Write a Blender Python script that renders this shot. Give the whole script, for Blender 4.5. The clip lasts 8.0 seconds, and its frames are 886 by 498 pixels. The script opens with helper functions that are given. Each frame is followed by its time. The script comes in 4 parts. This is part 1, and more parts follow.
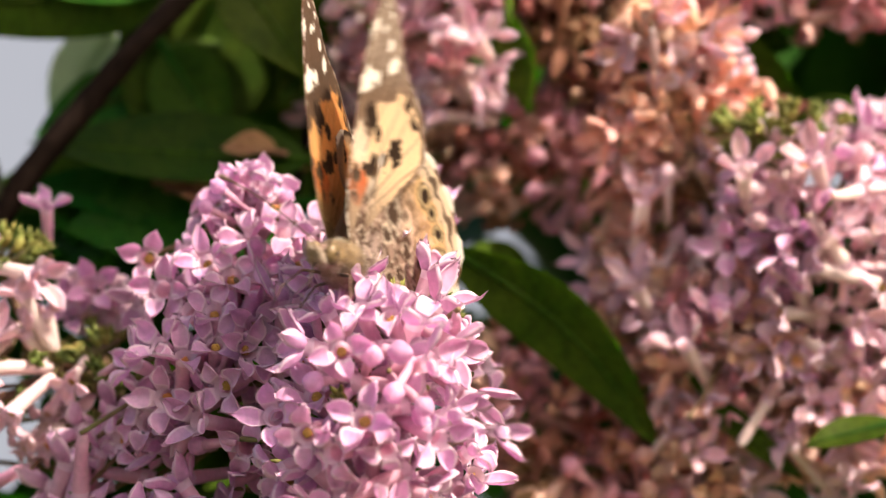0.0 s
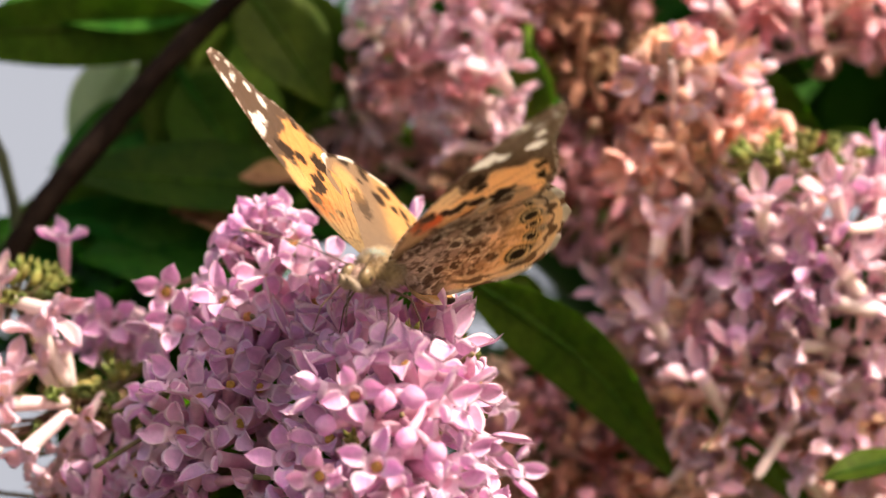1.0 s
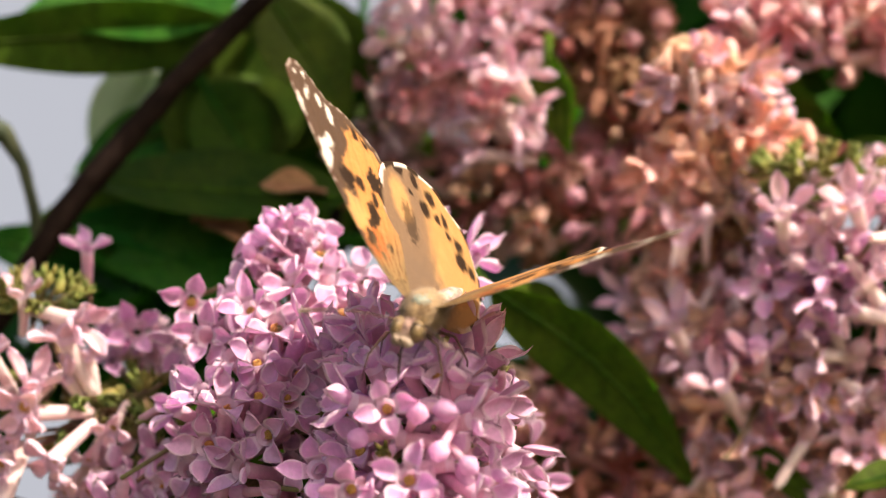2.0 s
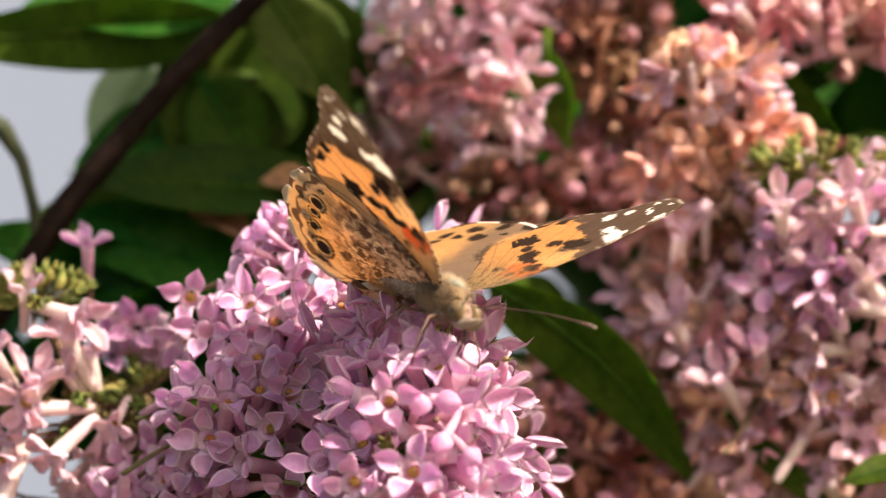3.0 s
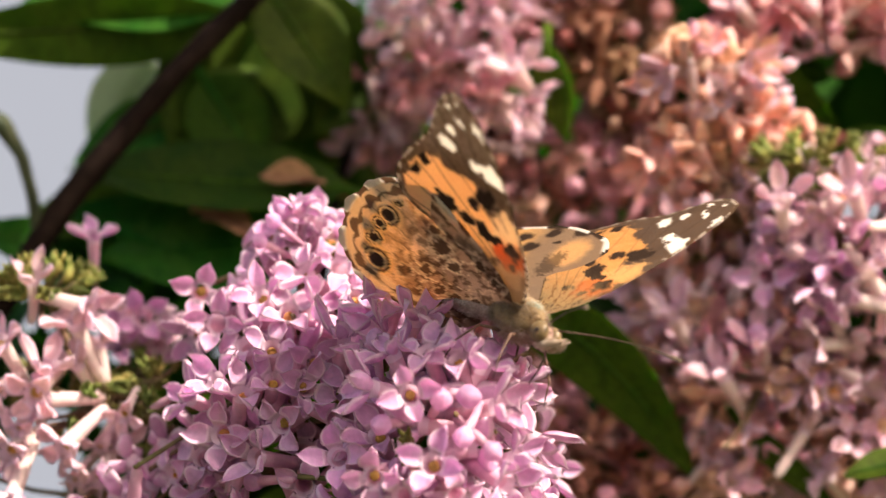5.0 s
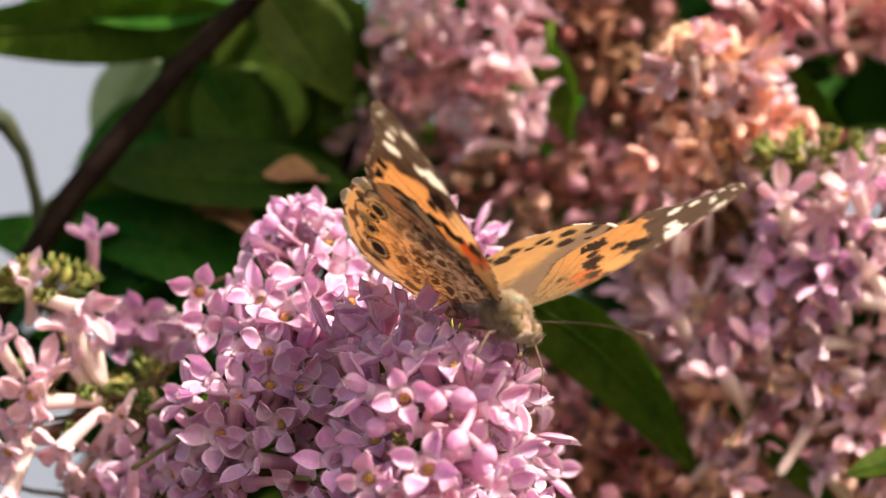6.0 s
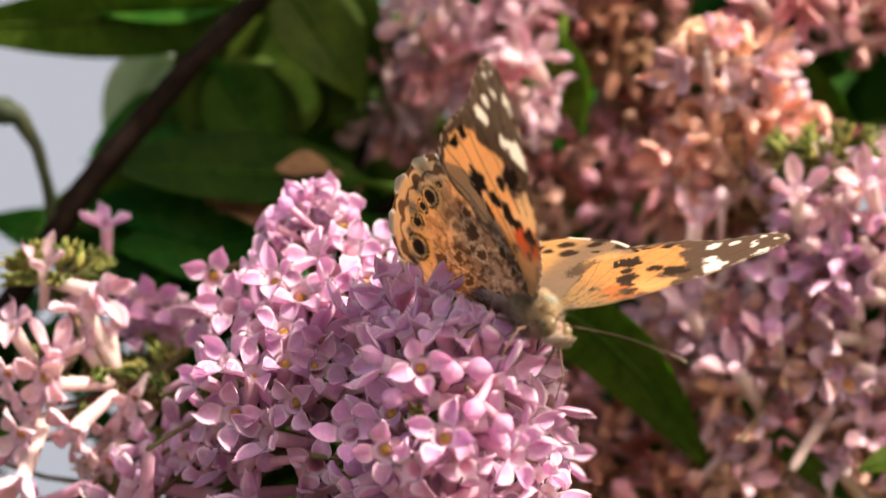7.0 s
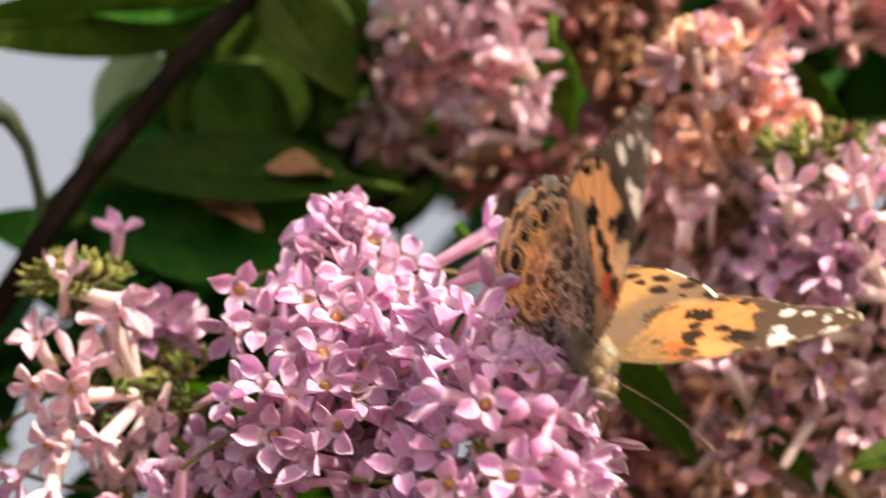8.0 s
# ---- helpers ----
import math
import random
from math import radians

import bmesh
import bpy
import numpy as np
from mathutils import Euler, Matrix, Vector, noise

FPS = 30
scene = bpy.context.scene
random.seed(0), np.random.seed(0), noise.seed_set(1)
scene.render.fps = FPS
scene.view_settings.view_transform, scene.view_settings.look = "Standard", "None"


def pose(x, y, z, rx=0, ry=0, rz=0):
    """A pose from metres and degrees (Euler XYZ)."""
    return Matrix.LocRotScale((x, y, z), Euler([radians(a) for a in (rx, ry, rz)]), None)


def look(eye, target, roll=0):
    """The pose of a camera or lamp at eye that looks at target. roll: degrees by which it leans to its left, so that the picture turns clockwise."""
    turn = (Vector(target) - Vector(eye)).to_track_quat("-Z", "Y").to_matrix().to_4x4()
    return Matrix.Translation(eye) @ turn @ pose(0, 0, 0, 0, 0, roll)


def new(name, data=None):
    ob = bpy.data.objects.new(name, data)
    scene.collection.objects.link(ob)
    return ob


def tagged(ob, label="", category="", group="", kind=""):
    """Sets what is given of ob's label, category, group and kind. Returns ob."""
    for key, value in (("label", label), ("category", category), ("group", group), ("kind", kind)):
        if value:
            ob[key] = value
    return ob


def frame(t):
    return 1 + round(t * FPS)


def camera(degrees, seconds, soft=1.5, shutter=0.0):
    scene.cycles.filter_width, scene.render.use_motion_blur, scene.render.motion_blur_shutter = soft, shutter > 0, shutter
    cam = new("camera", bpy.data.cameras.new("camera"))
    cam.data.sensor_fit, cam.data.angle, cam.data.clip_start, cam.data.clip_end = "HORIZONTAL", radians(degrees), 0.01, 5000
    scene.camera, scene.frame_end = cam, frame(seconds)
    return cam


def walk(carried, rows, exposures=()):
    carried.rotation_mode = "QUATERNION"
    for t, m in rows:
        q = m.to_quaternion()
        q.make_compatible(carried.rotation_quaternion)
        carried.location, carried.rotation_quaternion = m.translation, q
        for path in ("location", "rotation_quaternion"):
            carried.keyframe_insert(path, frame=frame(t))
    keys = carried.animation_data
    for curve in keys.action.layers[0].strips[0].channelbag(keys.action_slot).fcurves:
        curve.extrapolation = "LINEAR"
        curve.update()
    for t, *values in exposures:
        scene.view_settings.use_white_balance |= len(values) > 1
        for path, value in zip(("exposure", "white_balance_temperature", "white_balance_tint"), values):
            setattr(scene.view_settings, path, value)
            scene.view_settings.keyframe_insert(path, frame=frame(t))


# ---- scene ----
# The shrub's own space: millimetres, x across, y away from the camera's first stand, z up.
SHRUB = Matrix.Translation((0, 0, 1.3)) @ Matrix.Rotation(radians(10), 4, "X")
MM = Matrix.Scale(0.001, 4)


def eye(x, y, z, yaw, pitch, roll):
    return SHRUB @ pose(x / 1000, (y - 500) / 1000, z / 1000, 90 + pitch, 0, -yaw) @ pose(0, 0, 0, 0, 0, roll)


cam = camera(13.15, 8.0, soft=0.72, shutter=0.35)
cam.data.dof.use_dof = True
cam.data.dof.focus_distance = 0.482
cam.data.dof.aperture_fstop = 14.0
cam.data.dof.aperture_blades = 6
# seconds; the camera's turn, tilt and roll; the sway of the main blossom and of the blossom beside it about x, z and y; degrees
SWAY = [
    (0, 0.56, -0.387, -0.38, -0.94, -1.35, -0.36, -1.49, -2.22, 0.07),
    (0.2, 0.427, -0.224, -0.16, -0.98, -0.64, 0.01, -1.57, -0.54, 0),
    (0.3, 0.315, -0.152, -0.1, -0.82, -0.23, -0.03, -0.95, -0.45, 0),
    (0.5, 0.039, 0.096, 0.01, 0.68, -0.46, -0.46, 0.99, -0.93, -0.01),
    (0.8, 0.052, 0.146, 0.2, 0.58, -0.53, -0.03, 0.92, -1.04, 0),
    (1, 0.301, 0.064, 0, 0.19, -1.78, 0.12, 0.23, -2.19, 0.14),
    (1.2, 0.382, -0.108, -0.1, 0.99, -2.03, 0.03, 0.76, -2.9, 0),
    (1.5, 0.415, -0.133, -0.2, -0.9, -1, -0.01, -1.27, -1.48, 0.01),
    (1.8, 0.158, 0.125, -0.04, -0.29, -0.36, 0, -0.37, -0.96, 0),
    (2, -0.003, 0.193, 0.13, 0.59, -0.75, 0.09, 0.54, -0.99, -0.02),
    (2.2, 0.078, 0.015, -0.03, -0.08, -0.39, 0.08, -0.38, -0.63, -0.01),
    (3.3, -0.003, 0.144, 0, 0.45, -0.38, -0.32, 0.61, -0.58, 0),
    (3.5, 0, 0, 0, 0, 0, 0, 0, 0, 0),
    (3.8, 0.207, -0.271, -0.14, -0.93, -0.75, -0.06, -0.19, -1.16, 0),
    (4, 0.178, -0.093, -0.04, -0.5, -0.65, 0.05, -0.13, -0.52, 0.06),
    (4.2, -0.016, 0.242, 0.19, 0.65, -0.44, -0.12, 1.11, -0.76, 0),
    (4.5, -0.255, 0.453, 0.32, 1.4, 0.32, 0.21, 1.62, 0.36, -0.17),
    (4.7, -0.149, 0.297, 0, 1.07, 1.55, 0.2, 0.64, 1.6, 0),
    (5.8, 0.139, -0.119, -0.13, -1.23, -0.57, 0.06, -1.42, -0.86, 0),
    (6, -0.034, 0.019, -0.03, 0.66, 0.54, -0.04, 0.41, -0.07, 0.13),
    (6.2, -0.123, 0.003, -0.07, -0.13, -0.12, 0, -0.25, 0.39, 0),
    (6.5, -0.266, 0.135, 0.2, -0.01, 0.96, 0.21, -0.41, 0.52, -0.18),
    (6.8, -0.312, 0.278, 0.26, 0.92, 1.3, 0, 0.63, 0.36, 0),
    (7, -0.222, -0.065, 0.07, -1.31, 0.93, -0.2, -1.91, 0.17, -0.07),
    (7.2, -0.312, -0.204, 0.11, -0.85, 2.47, -0.02, -0.86, 2.21, 0),
    (7.5, -0.144, -0.061, 0.06, -0.2, 1.59, -0.24, -0.62, 0.58, -0.12),
    (7.7, 0.095, 0.065, 0.17, -0.07, 3.27, -0.03, -0.68, 2.38, 0),
    (7.8, 0.123, 0.028, 0.12, 0.2, 3.26, -0.01, -0.79, 2.22, 0),
    (7.9, 0.009, -0.049, -0.03, 0.34, 4.76, 0, -0.3, 4.27, 0),
    (8, -0.079, -0.082, -0.14, 1.68, 6.92, 0.69, 0.34, 7.04, 0.16),
]
walk(cam, [(r[0], eye(0, 0, 0, *r[1:4])) for r in SWAY], exposures=[(0.0, 0.60, 7150, 16), (0.5, 0.63, 7150, 16), (1.0, 0.72, 7150, 16), (1.5, 0.70, 7150, 16), (2.2, 0.67, 7150, 16), (3.5, 0.64, 7150, 16), (6.0, 0.63, 7150, 16), (6.5, 0.67, 7150, 16), (7.0, 0.62, 7150, 16), (7.5, 0.60, 7150, 16), (8.0, 0.60, 7150, 16)])

# ---- light ----
SUN_WAY = Vector((0.52, -0.44, 0.73)).normalized()
elevation = math.asin(SUN_WAY.z)
azimuth = math.atan2(SUN_WAY.x, SUN_WAY.y)
world = bpy.data.worlds.new("world")
scene.world = world
world.use_nodes = True
wn = world.node_tree.nodes
sky = wn.new("ShaderNodeTexSky")
sky.sky_type = "NISHITA"
sky.sun_disc = False
sky.sun_elevation, sky.sun_rotation = elevation, azimuth
sky.air_density, sky.dust_density = 1.0, 7.0
wn["Background"].inputs["Strength"].default_value = 0.15
world.node_tree.links.new(sky.outputs[0], wn["Background"].inputs["Color"])
sun = new("sun", bpy.data.lights.new("sun", "SUN"))
sun.data.energy = 5.0
sun.data.angle = radians(0.55)
sun.data.color = (1.0, 0.93, 0.82)
sun.matrix_world = look(SUN_WAY * 10, (0, 0, 0))


# ---- materials ----
def material(name, base, rough=0.6, clear=0.0, vary=0.0, scale=900.0, contrast=0.25, bump=0.0, tint=None, attribute="", thin=None, sheen=0.0, spec=0.3):
    """clear: share of light let through; vary: spread by object; scale: grains per metre, on meshes built in mm; tint: second colour of the mottling."""
    m = bpy.data.materials.new(name)
    m.use_nodes = True
    n, l = m.node_tree.nodes, m.node_tree.links
    b = n["Principled BSDF"]
    b.inputs["Roughness"].default_value = rough
    b.inputs["Specular IOR Level"].default_value = spec
    out = n["Material Output"]
    where = n.new("ShaderNodeTexCoord").outputs["Object"]
    grain = n.new("ShaderNodeTexNoise")
    grain.inputs["Scale"].default_value = scale / 1000
    grain.inputs["Detail"].default_value = 5
    l.new(where, grain.inputs["Vector"])
    patch = n.new("ShaderNodeTexNoise")
    patch.inputs["Scale"].default_value = scale / 6000
    patch.inputs["Detail"].default_value = 2
    l.new(where, patch.inputs["Vector"])
    if attribute:
        a = n.new("ShaderNodeAttribute")
        a.attribute_name = attribute
        colour = a.outputs["Color"]
    else:
        mix = n.new("ShaderNodeMix")
        mix.data_type = "RGBA"
        mix.inputs["A"].default_value = (*base, 1)
        mix.inputs["B"].default_value = (*(tint or [c * 0.7 for c in base]), 1)
        ramp = n.new("ShaderNodeMapRange")
        ramp.inputs["From Min"].default_value, ramp.inputs["From Max"].default_value = 0.38, 0.62
        l.new(patch.outputs["Fac"], ramp.inputs["Value"])
        l.new(ramp.outputs["Result"], mix.inputs["Factor"])
        colour = mix.outputs["Result"]
    tone = n.new("ShaderNodeHueSaturation")
    val = n.new("ShaderNodeMapRange")
    val.inputs["To Min"].default_value, val.inputs["To Max"].default_value = 1 - contrast, 1 + contrast
    val.inputs["From Min"].default_value, val.inputs["From Max"].default_value = 0.25, 0.75
    l.new(grain.outputs["Fac"], val.inputs["Value"])
    level = val.outputs["Result"]
    if vary:
        info = n.new("ShaderNodeObjectInfo")
        ov = n.new("ShaderNodeMapRange")
        ov.inputs["To Min"].default_value, ov.inputs["To Max"].default_value = 1 - vary, 1 + vary
        l.new(info.outputs["Random"], ov.inputs["Value"])
        mul = n.new("ShaderNodeMath")
        mul.operation = "MULTIPLY"
        l.new(level, mul.inputs[0])
        l.new(ov.outputs["Result"], mul.inputs[1])
        level = mul.outputs[0]
        wn_ = n.new("ShaderNodeTexWhiteNoise")
        wn_.noise_dimensions = "1D"
        l.new(info.outputs["Random"], wn_.inputs["W"])
        hv = n.new("ShaderNodeMapRange")
        hv.inputs["To Min"].default_value, hv.inputs["To Max"].default_value = 0.5 - vary * 0.1, 0.5 + vary * 0.13
        l.new(wn_.outputs["Value"], hv.inputs["Value"])
        l.new(hv.outputs["Result"], tone.inputs["Hue"])
    l.new(level, tone.inputs["Value"])
    l.new(colour, tone.inputs["Color"])
    l.new(tone.outputs["Color"], b.inputs["Base Color"])
    if sheen:
        b.inputs["Sheen Weight"].default_value = sheen
    if bump:
        bm_ = n.new("ShaderNodeBump")
        bm_.inputs["Strength"].default_value = bump
        bm_.inputs["Distance"].default_value = 0.0003
        l.new(grain.outputs["Fac"], bm_.inputs["Height"])
        l.new(bm_.outputs["Normal"], b.inputs["Normal"])
    if clear:
        tr = n.new("ShaderNodeBsdfTranslucent")
        if thin:
            glow = n.new("ShaderNodeMix")
            glow.data_type, glow.blend_type = "RGBA", "MULTIPLY"
            glow.inputs["Factor"].default_value = 1.0
            glow.inputs["B"].default_value = (*thin, 1)
            l.new(tone.outputs["Color"], glow.inputs["A"])
            l.new(glow.outputs["Result"], tr.inputs["Color"])
        else:
            l.new(tone.outputs["Color"], tr.inputs["Color"])
        ms = n.new("ShaderNodeMixShader")
        ms.inputs["Fac"].default_value = clear
        l.new(b.outputs[0], ms.inputs[1])
        l.new(tr.outputs[0], ms.inputs[2])
        l.new(ms.outputs[0], out.inputs["Surface"])
    return m


PETAL = material("lilac_petal", (0.77, 0.44, 0.68), 0.5, 0.50, 0.14, 1500, 0.12, 0.25, (0.82, 0.54, 0.76), sheen=0.2)
# paler petal edge, with light caught by the upturned margin painted in
RIM = material("pale_lit_margin", (0.87, 0.65, 0.79), 0.5, 0.40, 0.08, 1500, 0.06, 0.15, (0.88, 0.67, 0.79), sheen=0.2)
TUBE = material("lilac_tube", (0.74, 0.40, 0.56), 0.5, 0.35, 0.12, 1200, 0.12, 0.2, (0.80, 0.50, 0.62))
# tube and petal lightened: partly paler flowers, partly strong sun painted into the colour
PALE_SUNLIT_TUBE = material("pale_sunlit_tube", (0.84, 0.62, 0.63), 0.5, 0.30, 0.08, 1200, 0.12, 0.2, (0.86, 0.70, 0.67))
PALE_SUNLIT_PETAL = material("pale_sunlit_petal", (0.84, 0.57, 0.66), 0.5, 0.40, 0.10, 1200, 0.10, 0.2, (0.88, 0.68, 0.70))
FADED = material("fading_lilac", (0.74, 0.39, 0.47), 0.6, 0.42, 0.18, 900, 0.2, 0.2, (0.79, 0.47, 0.46))
PEACH = material("withering_lilac", (0.88, 0.60, 0.46), 0.65, 0.45, 0.18, 900, 0.2, 0.2, (0.86, 0.57, 0.50))
BROWN = material("withered_lilac", (0.34, 0.14, 0.10), 0.75, 0.35, 0.3, 900, 0.25, 0.3, (0.44, 0.20, 0.14))
POLLEN = material("pollen_orange", (0.70, 0.42, 0.16), 0.7, 0.15, 0.2, 4000, 0.3, 0.5, (0.55, 0.27, 0.08))
GREEN = material("calyx_green", (0.16, 0.19, 0.04), 0.6, 0.25, 0.35, 1500, 0.25, 0.2, (0.27, 0.25, 0.07))
LEAF = material("leaf_green", (0.028, 0.085, 0.007), 0.5, 0.44, 0.40, 900, 0.35, 0.3, (0.052, 0.112, 0.012), thin=(1.15, 2.0, 0.4), spec=0.10)
# leaf green made pale: the sky shining through is painted into the colour
SKYLIT_LEAF = material("skylit_leaf", (0.42, 0.50, 0.34), 0.5, 0.7, 0.1, 900, 0.15, 0.3, (0.48, 0.54, 0.40), thin=(1.5, 1.5, 1.4))
DEAD = material("dead_leaf", (0.36, 0.18, 0.11), 0.75, 0.25, 0.2, 1200, 0.3, 0.5, (0.27, 0.12, 0.07))
# far darker than bark itself: the crown's deep shade is put into the colour
SHADED_BARK = material("shaded_bark", (0.011, 0.007, 0.005), 0.9, 0, 0.1, 500, 0.4, 0.9, (0.020, 0.013, 0.010), spec=0.03)
SHOOT = material("young_shoot", (0.028, 0.045, 0.022), 0.7, 0, 0.1, 900, 0.3, 0.3, (0.045, 0.055, 0.025))
STEM = material("green_brown_stem", (0.15, 0.13, 0.05), 0.7, 0, 0.2, 900, 0.3, 0.5, (0.20, 0.11, 0.07))
WING = material("wing_scales", (0.6, 0.3, 0.1), 0.62, 0.50, 0, 9000, 0.22, 0.35, attribute="scales", spec=0.12, thin=(1.22, 1.24, 1.30))
FUR = material("tawny_fur", (0.42, 0.29, 0.15), 0.9, 0.15, 0, 3000, 0.4, 0.6, (0.20, 0.125, 0.06), sheen=0.2)
FUR_PALE = material("pale_fur", (0.44, 0.34, 0.25), 0.9, 0.15, 0, 3000, 0.3, 0.6, (0.38, 0.28, 0.20), sheen=0.3)
FUR_DUSK = material("dusky_fur", (0.19, 0.11, 0.085), 0.9, 0.1, 0, 3600, 0.5, 0.6, (0.50, 0.35, 0.28))
FUR_BREAST = material("pinkish_grey_fur", (0.36, 0.235, 0.18), 0.9, 0.15, 0, 3600, 0.4, 0.6, (0.58, 0.45, 0.37), sheen=0.15)
FUR_TEAL = material("grey_green_fur", (0.22, 0.28, 0.23), 0.8, 0.1, 0, 3000, 0.3, 0.5, (0.30, 0.33, 0.26), sheen=0.3)
PUPIL = material("eye_spot", (0.03, 0.02, 0.015), 0.3, 0, 0, 2500, 0.2)
EYE = material("compound_eye", (0.105, 0.070, 0.032), 0.35, 0, 0, 2500, 0.3, 0.1, (0.17, 0.115, 0.055), spec=0.35)
HORN = material("dark_horn", (0.06, 0.035, 0.022), 0.5, 0, 0, 2000, 0.3, 0.2, (0.11, 0.07, 0.045))
SHANK = material("leg_scales", (0.10, 0.055, 0.04), 0.7, 0, 0, 2000, 0.3, 0.2, (0.15, 0.09, 0.06))
SOIL = material("soil", (0.10, 0.075, 0.05), 0.95, 0, 0, 20000, 0.4, 0.5, (0.06, 0.09, 0.03))


HAZE = bpy.data.materials.new("pale_haze")
HAZE.use_nodes = True
HAZE.node_tree.nodes.remove(HAZE.node_tree.nodes["Principled BSDF"])
haze_glow = HAZE.node_tree.nodes.new("ShaderNodeEmission")
haze_glow.inputs["Color"].default_value = (0.76, 0.85, 1.0, 1)
haze_glow.inputs["Strength"].default_value = 0.41
HAZE.node_tree.links.new(haze_glow.outputs[0], HAZE.node_tree.nodes["Material Output"].inputs["Surface"])


# ---- building helpers ----
def part(name, bm, mats, parent, label="", m=None):
    me = bpy.data.meshes.new(name)
    bm.to_mesh(me)
    bm.free()
    for x in (mats if isinstance(mats, (list, tuple)) else [mats]):
        me.materials.append(x)
    me.polygons.foreach_set("use_smooth", [True] * len(me.polygons))
    return hang(name, me, parent, label, m)


def hang(name, me, parent, label="", m=None):
    ob = new(name, me)
    if parent:
        ob.parent = parent
    if m is not None:
        ob.matrix_basis = m
    return tagged(ob, label)


def rings(bm, rows, close=True, mat=0):
    """Skin over rows of points; each row a closed ring."""
    vs = [[bm.verts.new(p) for p in row] for row in rows]
    k = len(rows[0])
    for a, b in zip(vs, vs[1:]):
        for i in range(k):
            f = bm.faces.new((a[i], a[(i + 1) % k], b[(i + 1) % k], b[i]))
            f.material_index = mat
    if close:
        for row in (vs[0][::-1], vs[-1]):
            bm.faces.new(row).material_index = mat
    return vs


def tube(bm, path, radii, k=8, mat=0):
    path = [Vector(p) for p in path]
    rows, side = [], None
    for i, p in enumerate(path):
        way = (path[min(i + 1, len(path) - 1)] - path[max(i - 1, 0)]).normalized()
        side = (way.orthogonal() if side is None else side - way * side.dot(way)).normalized()
        up = way.cross(side)
        r = radii[i] if isinstance(radii, (list, tuple)) else radii
        rows.append([p + (side * math.cos(a) + up * math.sin(a)) * r for a in (math.tau * j / k for j in range(k))])
    rings(bm, rows, True, mat)


def blob(bm, at, size, rough=0.0, k=12, rows=8, m=None, mat=0):
    turn = m or Matrix.Identity(3)
    skin = []
    for i in range(1, rows):
        a = math.pi * i / rows
        ring = []
        for j in range(k):
            b = math.tau * j / k
            d = Vector((math.sin(a) * math.cos(b), math.sin(a) * math.sin(b), math.cos(a)))
            s = 1 + rough * noise.noise(d * 3 + Vector(at) * 0.7)
            ring.append(Vector(at) + turn @ Vector((d.x * size[0], d.y * size[1], d.z * size[2])) * s)
        skin.append(ring)
    rings(bm, skin, True, mat)


def turned(way, spin=0.0):
    return Vector(way).to_track_quat("Z", "Y").to_matrix().to_4x4() @ Matrix.Rotation(spin, 4, "Z")


def spot(a, b, d):
    """A place in the shrub in mm, from its bearing across and down and its depth d."""
    k = (500 + d) / 6800
    return Vector(((a - 784) * k, d, (441 - b) * k))


def thing(name, at, label, category, group="", kind=""):
    e = new(name)
    e.empty_display_size = 0.005
    e.matrix_basis = SHRUB @ MM @ Matrix.Translation(at)
    return tagged(e, label, category, group, kind)


# ---- florets: built in mm, the face at the origin, looking along z ----
HALF = ((0.0, 0.9), (0.14, 1.02), (0.32, 1.14), (0.50, 1.06), (0.68, 0.80), (0.83, 0.46), (0.93, 0.20), (1.0, 0.03))
ACROSS = (-1, -0.82, -0.42, 0, 0.42, 0.82, 1)
MOUTH = 1.22


def lobe(bm, turn, length, width, lift, curl, cup, mats, swerve=0.0, tilt=0.0):
    """One petal with a raised margin, paler by hue and by painted light; its foot joins the mouth of the tube."""
    rows = len(HALF) - 1
    grid = []
    for i, (s, h) in enumerate(HALF):
        w = h * width
        r = MOUTH + length * s
        z = lift * s - curl * s * s + 0.45 * s ** 6
        line = []
        for c in ACROSS:
            if i == 0:
                line.append((MOUTH * math.cos(c * math.pi / 4), MOUTH * math.sin(c * math.pi / 4), 0.0))
                continue
            x = r - 0.10 * length * abs(c) * s
            rim = 0.14 * (abs(c) > 0.7) * math.sin(math.pi * min(1, s + 0.1)) + 0.12 * (abs(c) > 0.9)
            line.append((x, c * w + swerve * s * s, z + tilt * c * s + cup * c * c * (0.2 + 1.5 * s * (1.1 - s)) + rim - 0.22 * (1 - abs(c)) * math.sin(math.pi * s) + 0.06 * math.sin(9 * s + 2 * c + turn * 3)))
        grid.append(line)
    rot = Matrix.Rotation(turn, 3, "Z")
    for sign, off in ((1, 0.0), (-1, -0.34)):
        v = [[bm.verts.new(rot @ Vector((x, y, z + (off * (1 - ACROSS[j] ** 4) if 0 < i < rows else 0)))) for j, (x, y, z) in enumerate(line)] for i, line in enumerate(grid)]
        for i, (a, b) in enumerate(zip(v, v[1:])):
            for j in range(6):
                q = (a[j], b[j], b[j + 1], a[j + 1])
                edge = i > 0 and (j in (0, 5) or i == rows - 1)
                bm.faces.new(q if sign > 0 else q[::-1]).material_index = mats[1] if edge or i == 0 and sign > 0 else mats[0]


